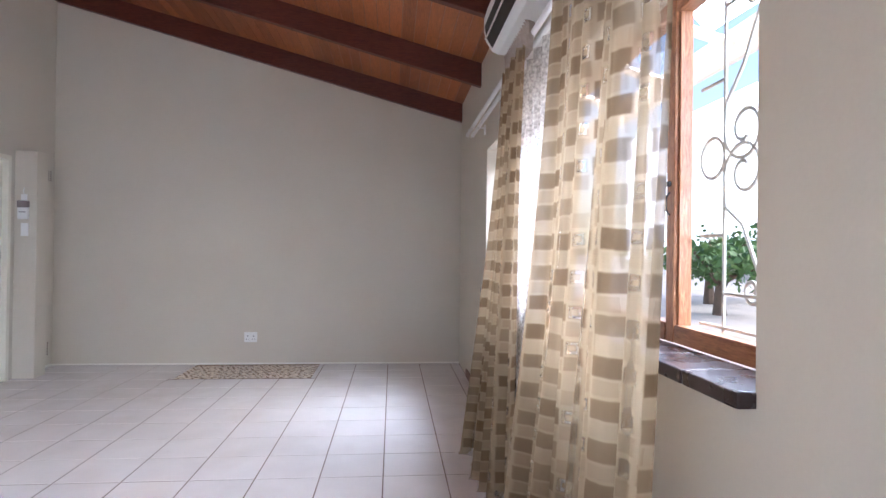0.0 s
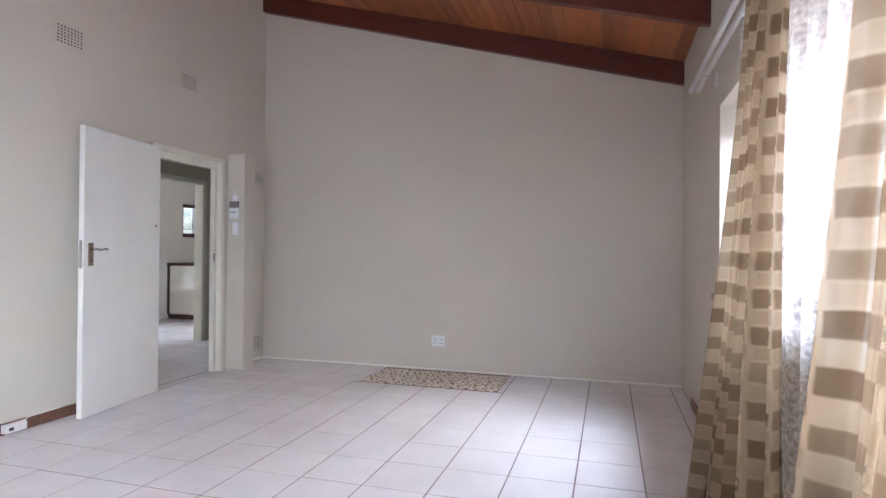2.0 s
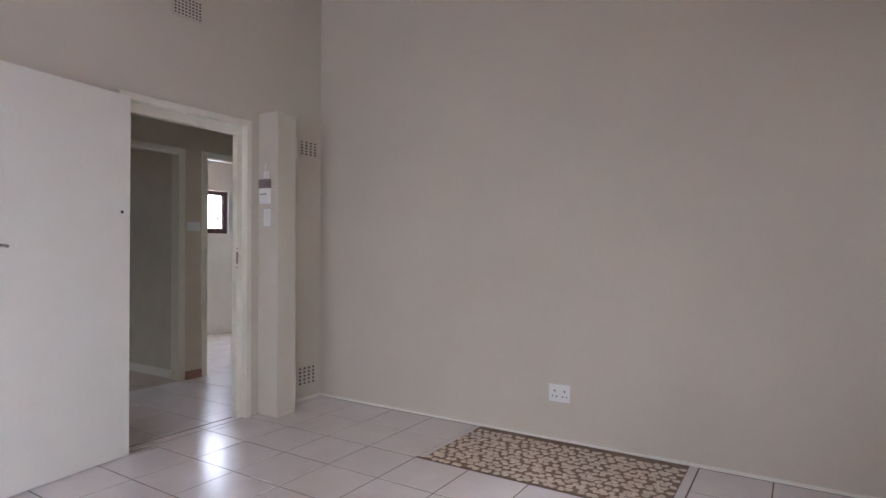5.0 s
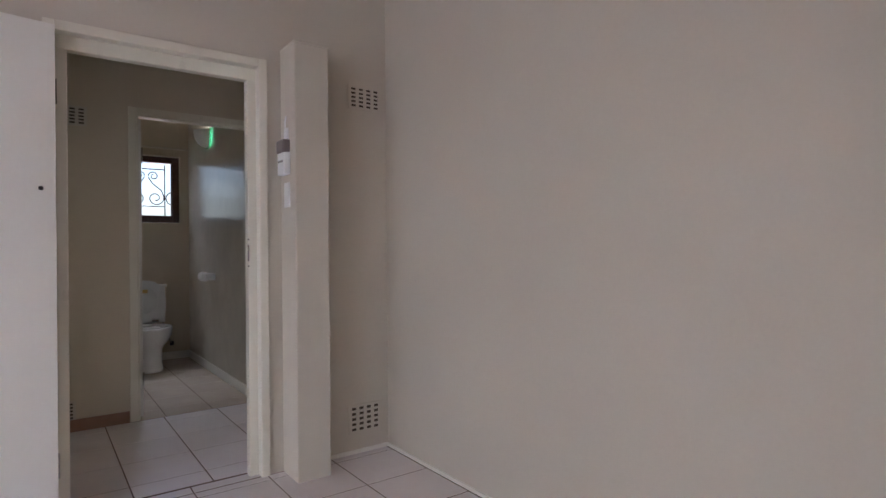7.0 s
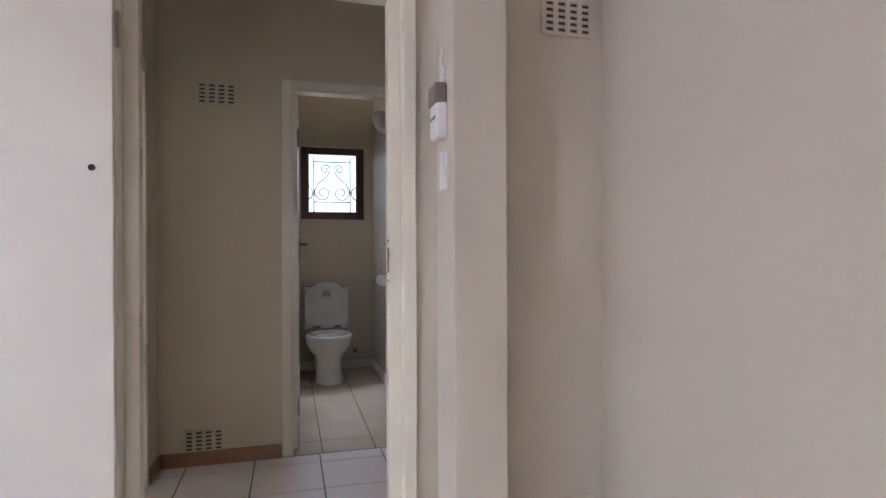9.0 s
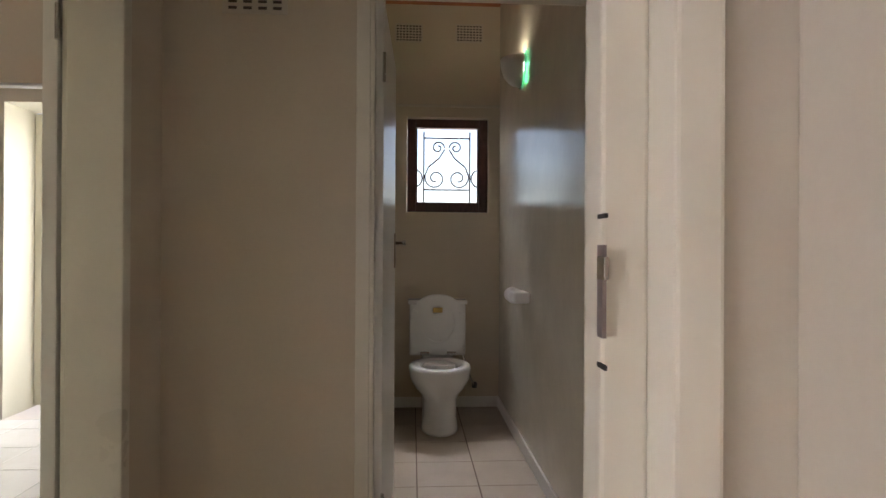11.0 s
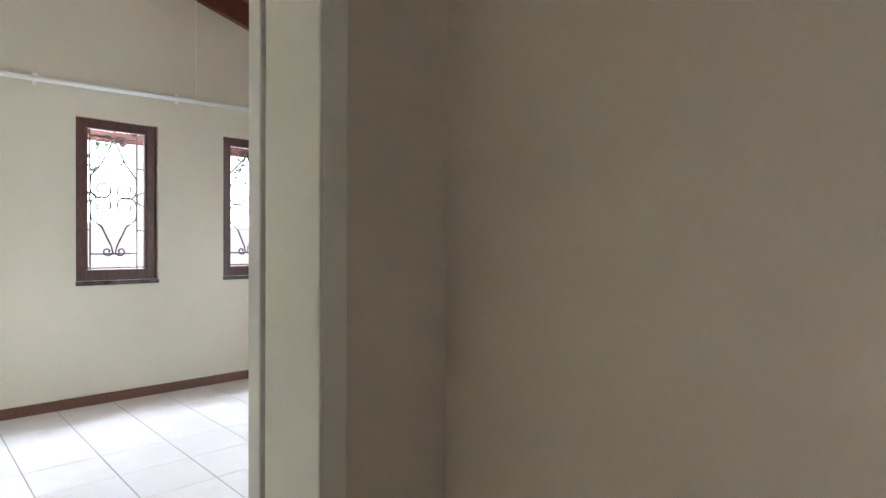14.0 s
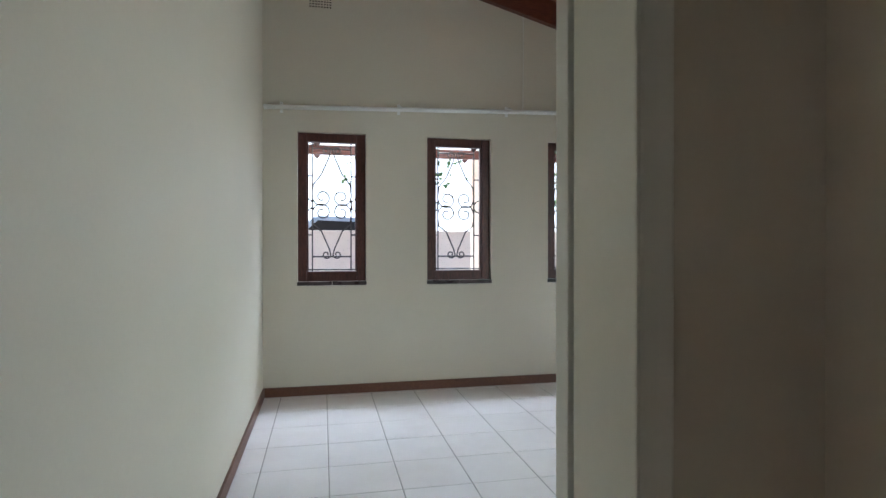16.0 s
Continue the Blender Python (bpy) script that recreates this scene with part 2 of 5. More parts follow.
def wall(name, axis, c0, c1, u0, u1, top, holes=(), mat=None, label="", z0=0.0, extra=()):
    """A wall with openings right through it. axis: the axis that it runs along; c0, c1: its two faces on the other axis;
    top: its height as a function of u; holes: (u, u, z, z)."""
    us = sorted({u0, u1, *extra, *[h[i] for h in holes for i in (0, 1)]})
    zs = sorted({z0, *[h[i] for h in holes for i in (2, 3)]})
    zs = [z for z in zs] + [None]
    bm, memo = bmesh.new(), {}

    def at(u, c, z):
        z = top(u) if z is None else z
        p = (u, c, z) if axis == "x" else (c, u, z)
        key = tuple(round(q, 5) for q in p)
        if key not in memo:
            memo[key] = bm.verts.new(p)
        return memo[key]

    def solid(i, k):
        if not (0 <= i < len(us) - 1 and 0 <= k < len(zs) - 1):
            return False
        um, zl = (us[i] + us[i + 1]) / 2, zs[k] + 0.001
        return not any(h[0] < um < h[1] and h[2] <= zl < h[3] for h in holes)

    for i in range(len(us) - 1):
        for k in range(len(zs) - 1):
            if not solid(i, k):
                continue
            a, b, lo, hi = us[i], us[i + 1], zs[k], zs[k + 1]
            for c in (c0, c1):
                bm.faces.new([at(a, c, lo), at(b, c, lo), at(b, c, hi), at(a, c, hi)])
            for skip, q in ((solid(i - 1, k), (a, lo, a, hi)), (solid(i + 1, k), (b, lo, b, hi)), (solid(i, k - 1), (a, lo, b, lo)), (solid(i, k + 1), (a, hi, b, hi))):
                if not skip:
                    bm.faces.new([at(q[0], c0, q[1]), at(q[2], c0, q[3]), at(q[2], c1, q[3]), at(q[0], c1, q[1])])
    ob = link(name, bm, mat or M_WALL)
    return tagged(ob, label or "cream painted plaster wall", "wall", kind="structure")


def beam_z(x):
    """The underside of the roof beams."""
    return 3.738 - 0.2645 * (x + 1.34) if x > -1.49 else 2.748 + 0.275 * (x + 4.731)


def roof_z(x):
    return beam_z(x) + 0.20


# ---- the shell ----
XW, XE, YN, YS = -1.36, 2.857, 8.07, 0.55
XW2 = -1.45
XL, XT, XB, YB = -2.75, -4.935, -4.74, 2.525
XE2 = -1.728
FACE = 0.04
WINDOWS_SOUTH = ((-1.978, -2.495), (-2.976, -3.503), (-3.995, -4.50))
wall("wall_north", "x", YN, YN + 0.22, XW, XE + 0.22, roof_z)
wall("wall_east", "y", XE, XE + 0.22, YS, YN, lambda u: roof_z(XE), [(0.8, 2.65, 0.90, 2.03), (3.05, 6.375, 0.90, 2.03)])
wall("wall_south", "x", YS - 0.22, YS, XW, XE + 0.22, roof_z, [(-0.8, 1.8, 0.0, 2.1)])
wall("wall_between", "y", XW2, XW, YS, YN + 0.22, lambda u: 3.93, [(6.532 - FACE, 7.349 + FACE, 0.0, 2.0 + FACE)])
# the lobby, the toilet, the bathroom and the second bedroom
wall("wall_lobby_west", "y", XL - 0.11, XL, 6.338, 11.6, lambda u: roof_z(XL), [(7.003 - FACE, 7.755 + FACE, 0.0, 2.005 + FACE), (8.014 - FACE, 8.79 + FACE, 0.0, 2.005 + FACE)], mat=M_WALL_WARMLIT)
wall("wall_lobby_south", "x", 6.185, 6.338, XB - 0.33, XW2, lambda u: roof_z(min(u, -1.5)), [(-2.504 - 0.04, -1.77 + 0.02, 0.0, 1.985 + FACE)], mat=M_WALL_WARMLIT)
wall("wall_lobby_north", "x", 11.6, 11.72, XT, XW2, roof_z)
wall("wall_lobby_east", "y", XW2, XW, YN + 0.22, 11.72, lambda u: 3.93)
wall("wall_toilet_west", "y", XT - 0.22, XT, 6.338, 7.82, lambda u: roof_z(XT), [(7.10, 7.69, 1.40, 2.085)], mat=M_WALL_WARMLIT)
wall("wall_bath_west", "y", XT - 0.22, XT, 7.82, 11.72, lambda u: roof_z(XT), [(8.98, 9.88, 1.39, 1.99), (10.9, 11.4, 1.39, 1.98)], mat=M_PALE, label="white painted plaster wall")
wall("wall_toilet_north", "x", 7.77, 7.87, XT, XL - 0.11, roof_z, mat=M_GLOSS, label="glossy cream painted plaster wall")
wall("wall_toilet_south", "x", 6.87, 6.945, XT, XL - 0.11, roof_z)
wall("wall_bedroom_south", "x", YB - 0.22, YB, XB, XW2, lambda u: roof_z(min(u, -1.5)), [(a, b, 0.83, 2.0) for b, a in WINDOWS_SOUTH])
wall("wall_bedroom_west", "y", XB - 0.33, XB, YB - 0.22, 6.185, lambda u: roof_z(XB) - 0.09, [(4.46, 5.94, 0.0, 2.09)])
wall("wall_bedroom_east", "y", XE2, XW2 - 0.002, YB, 6.185, lambda u: roof_z(XE2) - 0.01)


def slab(name, x0, x1, y0, y1, mat, label):
    return tagged(link(name, box((x0, y0, -0.12), (x1, y1, -0.0016)), mat), label, "floor", kind="structure")


floor_main = slab("floor_bedroom", XW2 + 0.002, XE, YS - 0.1, YN, M_GROUT, "cream glazed tile floor with dark grout")
floor_lobby = slab("floor_lobby", XT, XW2 - 0.002, 6.18, 11.6, M_GROUT, "cream tile floor with dark grout")
floor_second = slab("floor_second_bedroom", XB, XW2 - 0.002, YB, 6.178, M_GROUT_PALE, "pale glazed tile floor with dark grout")

# boarded ceilings that follow the two roof slopes
for side, (xa, xb) in (("east", (-1.48, XE + 0.30)), ("west", (-5.85, -1.495))):
    bm = bmesh.new()
    n = int(abs(xb - xa) / 0.098)
    for i in range(n):
        a, b = xa + (xb - xa) * i / n + 0.003, xa + (xb - xa) * (i + 1) / n - 0.003
        za, zb = roof_z(a + (0.001 if side == "east" else -0.001)), roof_z(b)
        vs = [bm.verts.new(p) for p in ((a, -0.3, za), (b, -0.3, zb), (b, 12.2, zb), (a, 12.2, za), (a, -0.3, za + 0.02), (b, -0.3, zb + 0.02), (b, 12.2, zb + 0.02), (a, 12.2, za + 0.02))]
        for q in ((0, 1, 2, 3), (4, 7, 6, 5), (0, 4, 5, 1), (2, 6, 7, 3), (1, 5, 6, 2), (0, 3, 7, 4)):
            bm.faces.new([vs[k] for k in q])
    tagged(link("ceiling_" + side, bm, M_BOARD), "red stained tongue and groove pine ceiling boards", "ceiling", kind="structure")
    bm = bmesh.new()
    vs = [bm.verts.new((x, y, roof_z(x) + dz)) for dz in (0.024, 0.10) for x, y in ((xa, -0.4), (xb, -0.4), (xb, 12.3), (xa, 12.3))]
    for q in ((0, 1, 2, 3), (4, 7, 6, 5), (0, 4, 5, 1), (1, 5, 6, 2), (2, 6, 7, 3), (3, 7, 4, 0)):
        bm.faces.new([vs[k] for k in q])
    tagged(link("roof_" + side, bm, M_ROOF), "brown sheeted pitched roof", "roof", kind="structure")


def rafter(x0, x1, y, width=0.06, label="dark red stained timber roof beam"):
    bm = bmesh.new()
    f = lambda x: beam_z(x)
    vs = [bm.verts.new(p) for yy in (y - width / 2, y + width / 2) for p in ((x0, yy, f(x0)), (x1, yy, f(x1)), (x1, yy, f(x1) + 0.198), (x0, yy, f(x0) + 0.198))]
    for q in ((0, 1, 2, 3), (4, 7, 6, 5), (0, 4, 5, 1), (1, 5, 6, 2), (2, 6, 7, 3), (3, 7, 4, 0)):
        bm.faces.new([vs[k] for k in q])
    bmesh.ops.bevel(bm, geom=bm.edges[:], offset=0.004, segments=1, affect="EDGES")
    ob = link("roof_beam", bm, M_BEAM)
    return tagged(ob, label, "beam", group="roof beams")


for y in (8.032, 6.715, 5.40, 4.08, 2.77, 1.45):
    rafter(XW + 0.002, XE - 0.003, y)
for y in (2.56, 3.9, 5.2):
    rafter(XB + 0.003, XE2 - 0.003, y)


# ---- skirtings and edge trims ----
def skirting(name, a, b, mat, label, h=0.075):
    return tagged(link(name, box(a, (b[0], b[1], h), 0.003), mat), label, "skirting", kind="structure")


skirting("baseboard_west", (XW, YS, 0), (XW + 0.014, 6.46, 0), M_SKIRT, "narrow dark red stained wooden skirting")
skirting("baseboard_east", (XE - 0.014, YS, 0), (XE, 7.42, 0), M_SKIRT, "narrow dark red stained wooden skirting")
skirting("trim_north", (XW, YN - 0.012, 0), (XE, YN, 0), M_WHITE, "thin white bead along the foot of the wall", 0.018)
skirting("trim_west", (XW, 7.64, 0), (XW + 0.010, YN - 0.012, 0), M_WHITE, "thin white bead along the foot of the wall", 0.022)
skirting("baseboard_lobby_west", (XL, 6.352, 0), (XL + 0.013, 6.952, 0), M_SKIRT_TILE, "brown red skirting along the lobby wall")
skirting("baseboard_lobby_pier", (XL, 7.805, 0), (XL + 0.013, 7.965, 0), M_SKIRT_TILE, "brown red skirting on the pier")
skirting("baseboard_lobby_south", (XL, 6.338, 0), (-2.552, 6.352, 0), M_SKIRT_TILE, "brown red skirting along the lobby wall")
skirting("baseboard_second_south", (XB, YB, 0), (XE2, YB + 0.014, 0), M_SKIRT, "dark stained wooden skirting", 0.07)
skirting("baseboard_second_east", (XE2 - 0.014, YB + 0.014, 0), (XE2, 6.10, 0), M_SKIRT, "dark stained wooden skirting", 0.07)
skirting("baseboard_second_west", (XB, YB + 0.014, 0), (XB + 0.014, 4.41, 0), M_SKIRT, "dark stained wooden skirting", 0.07)
skirting("baseboard_toilet_west", (XT, 6.945, 0), (XT + 0.012, 7.77, 0), M_WHITE, "cream tile skirting", 0.075)
skirting("baseboard_toilet_north", (XT + 0.012, 7.758, 0), (XL - 0.15, 7.77, 0), M_WHITE, "cream tile skirting", 0.075)
skirting("baseboard_bath_west", (XT, 7.87, 0), (XT + 0.012, 10.5, 0), M_WHITE, "cream tile skirting", 0.06)


# ---- door frames ----
def door_frame(name, axis, face_a, face_b, u0, u1, h, face=0.042, proud=0.022, rebate=None, out=None, stop=0.013, top_stop=0.013):
    """A steel frame round an opening, with two jambs and a head."""
    ob = thing(name, "cream enamelled steel door frame with chipped paint", "door frame", kind="structure")
    def bx(ua, ub, za, zb, ca=face_a - proud, cb=face_b + (proud if out is None else out)):
        return box((ua, ca, za), (ub, cb, zb), 0.004) if axis == "x" else box((ca, ua, za), (cb, ub, zb), 0.004)
    part("jamb", bx(u0 - face, u0, 0, h + face), M_FRAME, ob)
    part("jamb", bx(u1, u1 + face, 0, h + face), M_FRAME, ob)
    part("head", bx(u0, u1, h, h + face), M_FRAME, ob)
    if rebate:
        ra, rb = rebate
        part("door_stop", bx(u0, u0 + stop, 0, h - top_stop, ra, rb), M_FRAME, ob)
        part("door_stop", bx(u1 - stop, u1, 0, h - top_stop, ra, rb), M_FRAME, ob)
        part("door_stop", bx(u0, u1, h - top_stop, h, ra, rb), M_FRAME, ob)
    return ob


frame_main = door_frame("door_frame_1", "y", XW2 + 0.034, XW - 0.002, 6.532, 7.349, 2.0, face=0.041, rebate=(XW2 + 0.012, XW - 0.030), stop=0.043, top_stop=0.06)
# flat dark plates on the stop carry the shade of the recesses
part("latch_slot", box((-1.392, 7.3035, 1.055), (-1.378, 7.307, 1.135)), M_GREYPL, frame_main, "latch slot, its inner shade drawn as a dark plate")
part("striker", box((-1.391, 7.3025, 1.105), (-1.372, 7.307, 1.125), 0.001), M_CHROME, frame_main, "steel striker")
for z in (1.030, 1.160):
    part("screw_slot", box((-1.395, 7.3045, z - 0.002), (-1.375, 7.307, z + 0.002)), M_DARK, frame_main)
frame_toilet = door_frame("door_frame_2", "y", XL - 0.11, XL, 7.003, 7.755, 2.005, face=0.046, rebate=(XL - 0.06, XL + 0.003), out=0.006)
frame_bath = door_frame("door_frame_3", "y", XL - 0.11, XL, 8.014, 8.79, 2.005, face=0.050, rebate=(XL - 0.06, XL + 0.003), out=0.006)
frame_second = door_frame("door_frame_4", "x", 6.197, 6.338, -2.504, -1.77, 1.985, face=0.042, rebate=(6.19, 6.345), out=0.005, stop=0.006)


# ---- door leaves ----
def door_leaf(name, label, m, w, h, handle_side=1, knob=True):
    """A flush door. It hangs from its local origin and reaches along +x; z is up; handle plates on both faces."""
    ob = thing(name, label, "door", m)
    part("leaf", box((0, -0.02, 0.008), (w, 0.02, h), 0.003), M_WHITE, ob)
    for s in (1, -1):
        plate = box((w - 0.085, s * 0.020, 1.045), (w - 0.040, s * 0.026, 1.205), 0.003)
        hp = part("handle_plate", plate, M_BRASS, ob, "bronze handle plate with keyhole")
        bm = bmesh.new()
        tube(bm, [(w - 0.062, s * 0.024, 1.16), (w - 0.062, s * 0.06, 1.16), (w - 0.075, s * 0.068, 1.16), (w - 0.11, s * 0.068, 1.156), (w - 0.14, s * 0.068, 1.165), (w - 0.17, s * 0.066, 1.160)], 0.0075, 8)
        part("lever", bm, M_CHROME, hp, "bent lever handle", True)
        part("keyhole", box((w - 0.066, s * 0.0262, 1.07), (w - 0.059, s * 0.0272, 1.09)), M_DARK, hp)
    part("latch_plate", box((w, -0.011, 1.03), (w + 0.0015, 0.011, 1.22)), M_CHROME, ob)
    part("latch", box((w + 0.001, -0.006, 1.15), (w + 0.009, 0.006, 1.17), 0.002), M_CHROME, ob)
    for z in (0.25, 1.75):
        bm = bmesh.new()
        tube(bm, [(-0.006, -0.022, z - 0.05), (-0.006, -0.022, z + 0.05)], 0.006, 8)
        part("hinge", bm, M_CHROME, ob)
    return ob


hx, hy = -1.318, 6.530
fx, fy = -1.200, 5.735
leaf_main = door_leaf("door_1", "white painted flush door, folded open towards the wall", pose(hx, hy, 0.0, 0, 0, math.degrees(math.atan2(fy - hy, fx - hx))), math.hypot(fx - hx, fy - hy), 2.005)
bm = bmesh.new()
lathe(bm, [(0.008, 0), (0.009, 0.002), (0.006, 0.004)], 10)
bmesh.ops.transform(bm, matrix=pose(0.05, 0.0202, 1.355, -90), verts=bm.verts)
part("peg_hole", bm, M_DARK, leaf_main)
leaf_second = door_leaf("door_5", "cream painted flush door folded right back against the wall", pose(-2.500, 6.146, 0.0, 0, 0, 180.8), 0.74, 1.975)
leaf_toilet = door_leaf("door_2", "white flush door standing open along the toilet wall", pose(XL - 0.075, 7.022, 0.0, 0, 0, 178.6), 0.74, 1.99)


# ---- camera-side bedroom: pipe box, vents, switches ----
def pipe_box():
    ob = thing("pipe_box", "cream plastered boxed pipe column beside the door", "pillar")
    part("shaft", box((XW, 7.462, 0.0), (-1.165, 7.632, 2.095), 0.006), M_WALL, ob)
    part("cap", box((XW, 7.460, 2.095), (-1.163, 7.634, 2.105), 0.003), M_WALL, ob)
    return ob


pipe_box()


def pierced(w, h, t, holes):
    """A plate in the x-z plane, t thick towards -y, with rectangular holes right through it."""
    us = sorted({-w / 2, w / 2, *[round(q[i], 5) for q in holes for i in (0, 1)]})
    zs = sorted({-h / 2, h / 2, *[round(q[i], 5) for q in holes for i in (2, 3)]})
    bm, memo = bmesh.new(), {}

    def at(x, y, z):
        if (x, y, z) not in memo:
            memo[(x, y, z)] = bm.verts.new((x, y, z))
        return memo[(x, y, z)]

    def solid(i, k):
        if not (0 <= i < len(us) - 1 and 0 <= k < len(zs) - 1):
            return False
        um, zm = (us[i] + us[i + 1]) / 2, (zs[k] + zs[k + 1]) / 2
        return not any(q[0] < um < q[1] and q[2] < zm < q[3] for q in holes)

    for i in range(len(us) - 1):
        for k in range(len(zs) - 1):
            if solid(i, k):
                a, b, c, d = us[i], us[i + 1], zs[k], zs[k + 1]
                bm.faces.new([at(a, -t, c), at(b, -t, c), at(b, -t, d), at(a, -t, d)])
                for on, q in ((solid(i - 1, k), (a, c, a, d)), (solid(i + 1, k), (b, c, b, d)), (solid(i, k - 1), (a, c, b, c)), (solid(i, k + 1), (a, d, b, d))):
                    if not on:
                        bm.faces.new([at(q[0], -t, q[1]), at(q[2], -t, q[3]), at(q[2], 0.0, q[3]), at(q[0], 0.0, q[1])])
    return bm


def air_brick(name, face, centre, w, h, cols, rows, mat=None, slot=(0.6, 0.55), label="cream plaster air vent with rows of slots"):
    """A wall vent. face: the way it faces (one of +x, -x, +y, -y); centre on the wall."""
    turn = {"+x": 90, "-x": -90, "+y": 180, "-y": 0}[face]
    ob = thing(name, label, "air vent", pose(*centre, 0, 0, turn))
    # local: faces -y, x across
    holes = []
    cw, ch = w / cols, h / rows
    for i in range(cols):
        for k in range(rows):
            x, z = -w / 2 + (i + 0.5) * cw, -h / 2 + (k + 0.5) * ch
            holes.append((x - cw * slot[0] / 2, x + cw * slot[0] / 2, z - ch * slot[1] / 2, z + ch * slot[1] / 2))
    part("grid", pierced(w + 0.016, h + 0.016, 0.006, holes), mat or M_WALL, ob)
    # a dark brown sheet stands in for the shade inside the slots
    part("void", box((-w / 2, -0.0015, -h / 2), (w / 2, 0.0, h / 2)), M_VENT_SHADE, ob)
    return ob


air_brick("wall_vent", "+x", (XW, 7.935, 1.936), 0.182, 0.112, 4, 5)
air_brick("wall_vent", "+x", (XW, 7.922, 0.186), 0.180, 0.14, 4, 5)
air_brick("wall_vent", "+x", (XW, 6.915, 2.655), 0.19, 0.12, 8, 6, slot=(0.66, 0.6), label="painted over fine mesh air vent")
air_brick("wall_vent", "+x", (XW, 5.765, 2.635), 0.20, 0.13, 8, 6, slot=(0.66, 0.6), label="painted over fine mesh air vent")
air_brick("wall_vent", "+x", (XL, 6.63, 1.950), 0.190, 0.105, 4, 5)
air_brick("wall_vent", "+x", (XL, 6.56, 0.128), 0.190, 0.105, 4, 5)
air_brick("wall_vent", "+x", (XT, 7.11, 2.685), 0.185, 0.12, 8, 6, slot=(0.66, 0.6))
air_brick("wall_vent", "+x", (XT, 7.545, 2.692), 0.185, 0.12, 8, 6, slot=(0.66, 0.6))
air_brick("wall_vent", "+x", (XT, 9.585, 2.59), 0.13, 0.12, 6, 6, slot=(0.66, 0.6))
air_brick("wall_vent", "+y", (-2.15, YB, 3.00), 0.17, 0.12, 8, 6, slot=(0.66, 0.6))
air_brick("wall_vent", "+x", (XB, 4.29, 2.66), 0.22, 0.15, 8, 6, slot=(0.66, 0.6))
air_brick("wall_vent", "+x", (XB, 3.03, 2.62), 0.24, 0.16, 8, 6, slot=(0.66, 0.6))


# ---- windows, bars and sills ----
def spiral(cx, cz, r0, a0, turns, steps=22, shrink=0.28, flip=1):
    """Points of a curl that starts at angle a0 on radius r0 and winds inwards."""
    pts = []
    for i in range(steps + 1):
        k = i / steps
        r = r0 * (1 - (1 - shrink) * k)
        a = a0 + flip * turns * 2 * math.pi * k
        pts.append((cx + r * math.cos(a), 0.0, cz + r * math.sin(a)))
    return pts


def burglar_bars(parent_name, m, w, h, mat, label, small=False):
    """Wrought bars with scrolls. Local: x across from the middle, z up from the bottom."""
    ob = thing("burglar_bars", label, "burglar bars", m, group="burglar bars")
    r = 0.006
    xs = 0.30 * w
    def bar(pts, name="bar", rad=r):
        bm = bmesh.new()
        tube(bm, pts, rad, 6)
        part(name, bm, mat, ob)
    if small:
        bar([(-w / 2, 0, 0.07 * h), (w / 2, 0, 0.07 * h)])
        bar([(-xs, 0, 0.24 * h), (xs, 0, 0.24 * h)])
        bar([(-xs, 0, 0.83 * h), (xs, 0, 0.83 * h)])
        for s in (-1, 1):
            bar([(s * xs, 0, 0.07 * h), (s * xs, 0, 0.9 * h)])
            low = spiral(s * 0.145 * w, 0.37 * h, 0.135 * w, math.pi / 2 + s * 0.2, 1.45, flip=s)
            arm = [(s * 0.03 * w, 0, 0.70 * h), (s * 0.10 * w, 0, 0.60 * h), (s * 0.24 * w, 0, 0.50 * h), (s * 0.285 * w, 0, 0.40 * h)]
            bar(arm + spiral(s * 0.15 * w, 0.37 * h, 0.135 * w, 0.1 if s > 0 else math.pi - 0.1, 1.3, flip=-s), "scroll", 0.0055)
            bar(spiral(s * 0.115 * w, 0.72 * h, 0.085 * w, math.pi if s > 0 else 0.0, 1.25, flip=-s), "scroll", 0.0055)
            bar(spiral(s * 0.44 * w, 0.37 * h, 0.12 * w, math.pi / 2, 0.5, steps=12, shrink=1.0, flip=s), "scroll", 0.0055)
        return ob
    bar([(-w / 2, 0, 0.045 * h), (w / 2, 0, 0.045 * h)])
    bar([(-xs, 0, 0.14 * h), (xs, 0, 0.14 * h)])
    bar([(-xs, 0, 0.93 * h), (xs, 0, 0.93 * h)])
    for s in (-1, 1):
        bar([(s * xs, 0, 0.0), (s * xs, 0, h)])
        for z in (0.30, 0.73):
            bar([(s * xs, 0, z * h), (s * w / 2, 0, z * h)])
        for up in (-1, 1):
            zc = 0.52 * h + up * 0.055 * h
            end = 0.155 * h if up < 0 else 0.915 * h
            wide = 0.5 * xs
            a0 = 0.0 if s > 0 else math.pi
            line = [(s * 0.02 * w, 0, end), (s * 0.035 * w, 0, end - up * 0.035 * h), (s * 0.16 * w, 0, end - up * 0.17 * h), (s * (wide + 0.95 * wide) * 0.98, 0, zc + up * 0.09 * h), (s * 2 * wide * 1.0, 0, zc + up * 0.03 * h)]
            bar(line + spiral(s * wide, zc, wide, a0, 1.35, flip=-s * up, shrink=0.25), "scroll")
            bar(spiral(s * 0.085 * w, end - up * 0.0 * h, 0.07 * w, math.pi if s > 0 else 0.0, 1.1, flip=s * (-up), shrink=0.3), "scroll")
        bar(spiral(s * (xs + 0.10 * w), 0.52 * h, 0.10 * w, 0.0 if s < 0 else math.pi, 0.999, steps=20, shrink=1.0), "ring")
    return ob


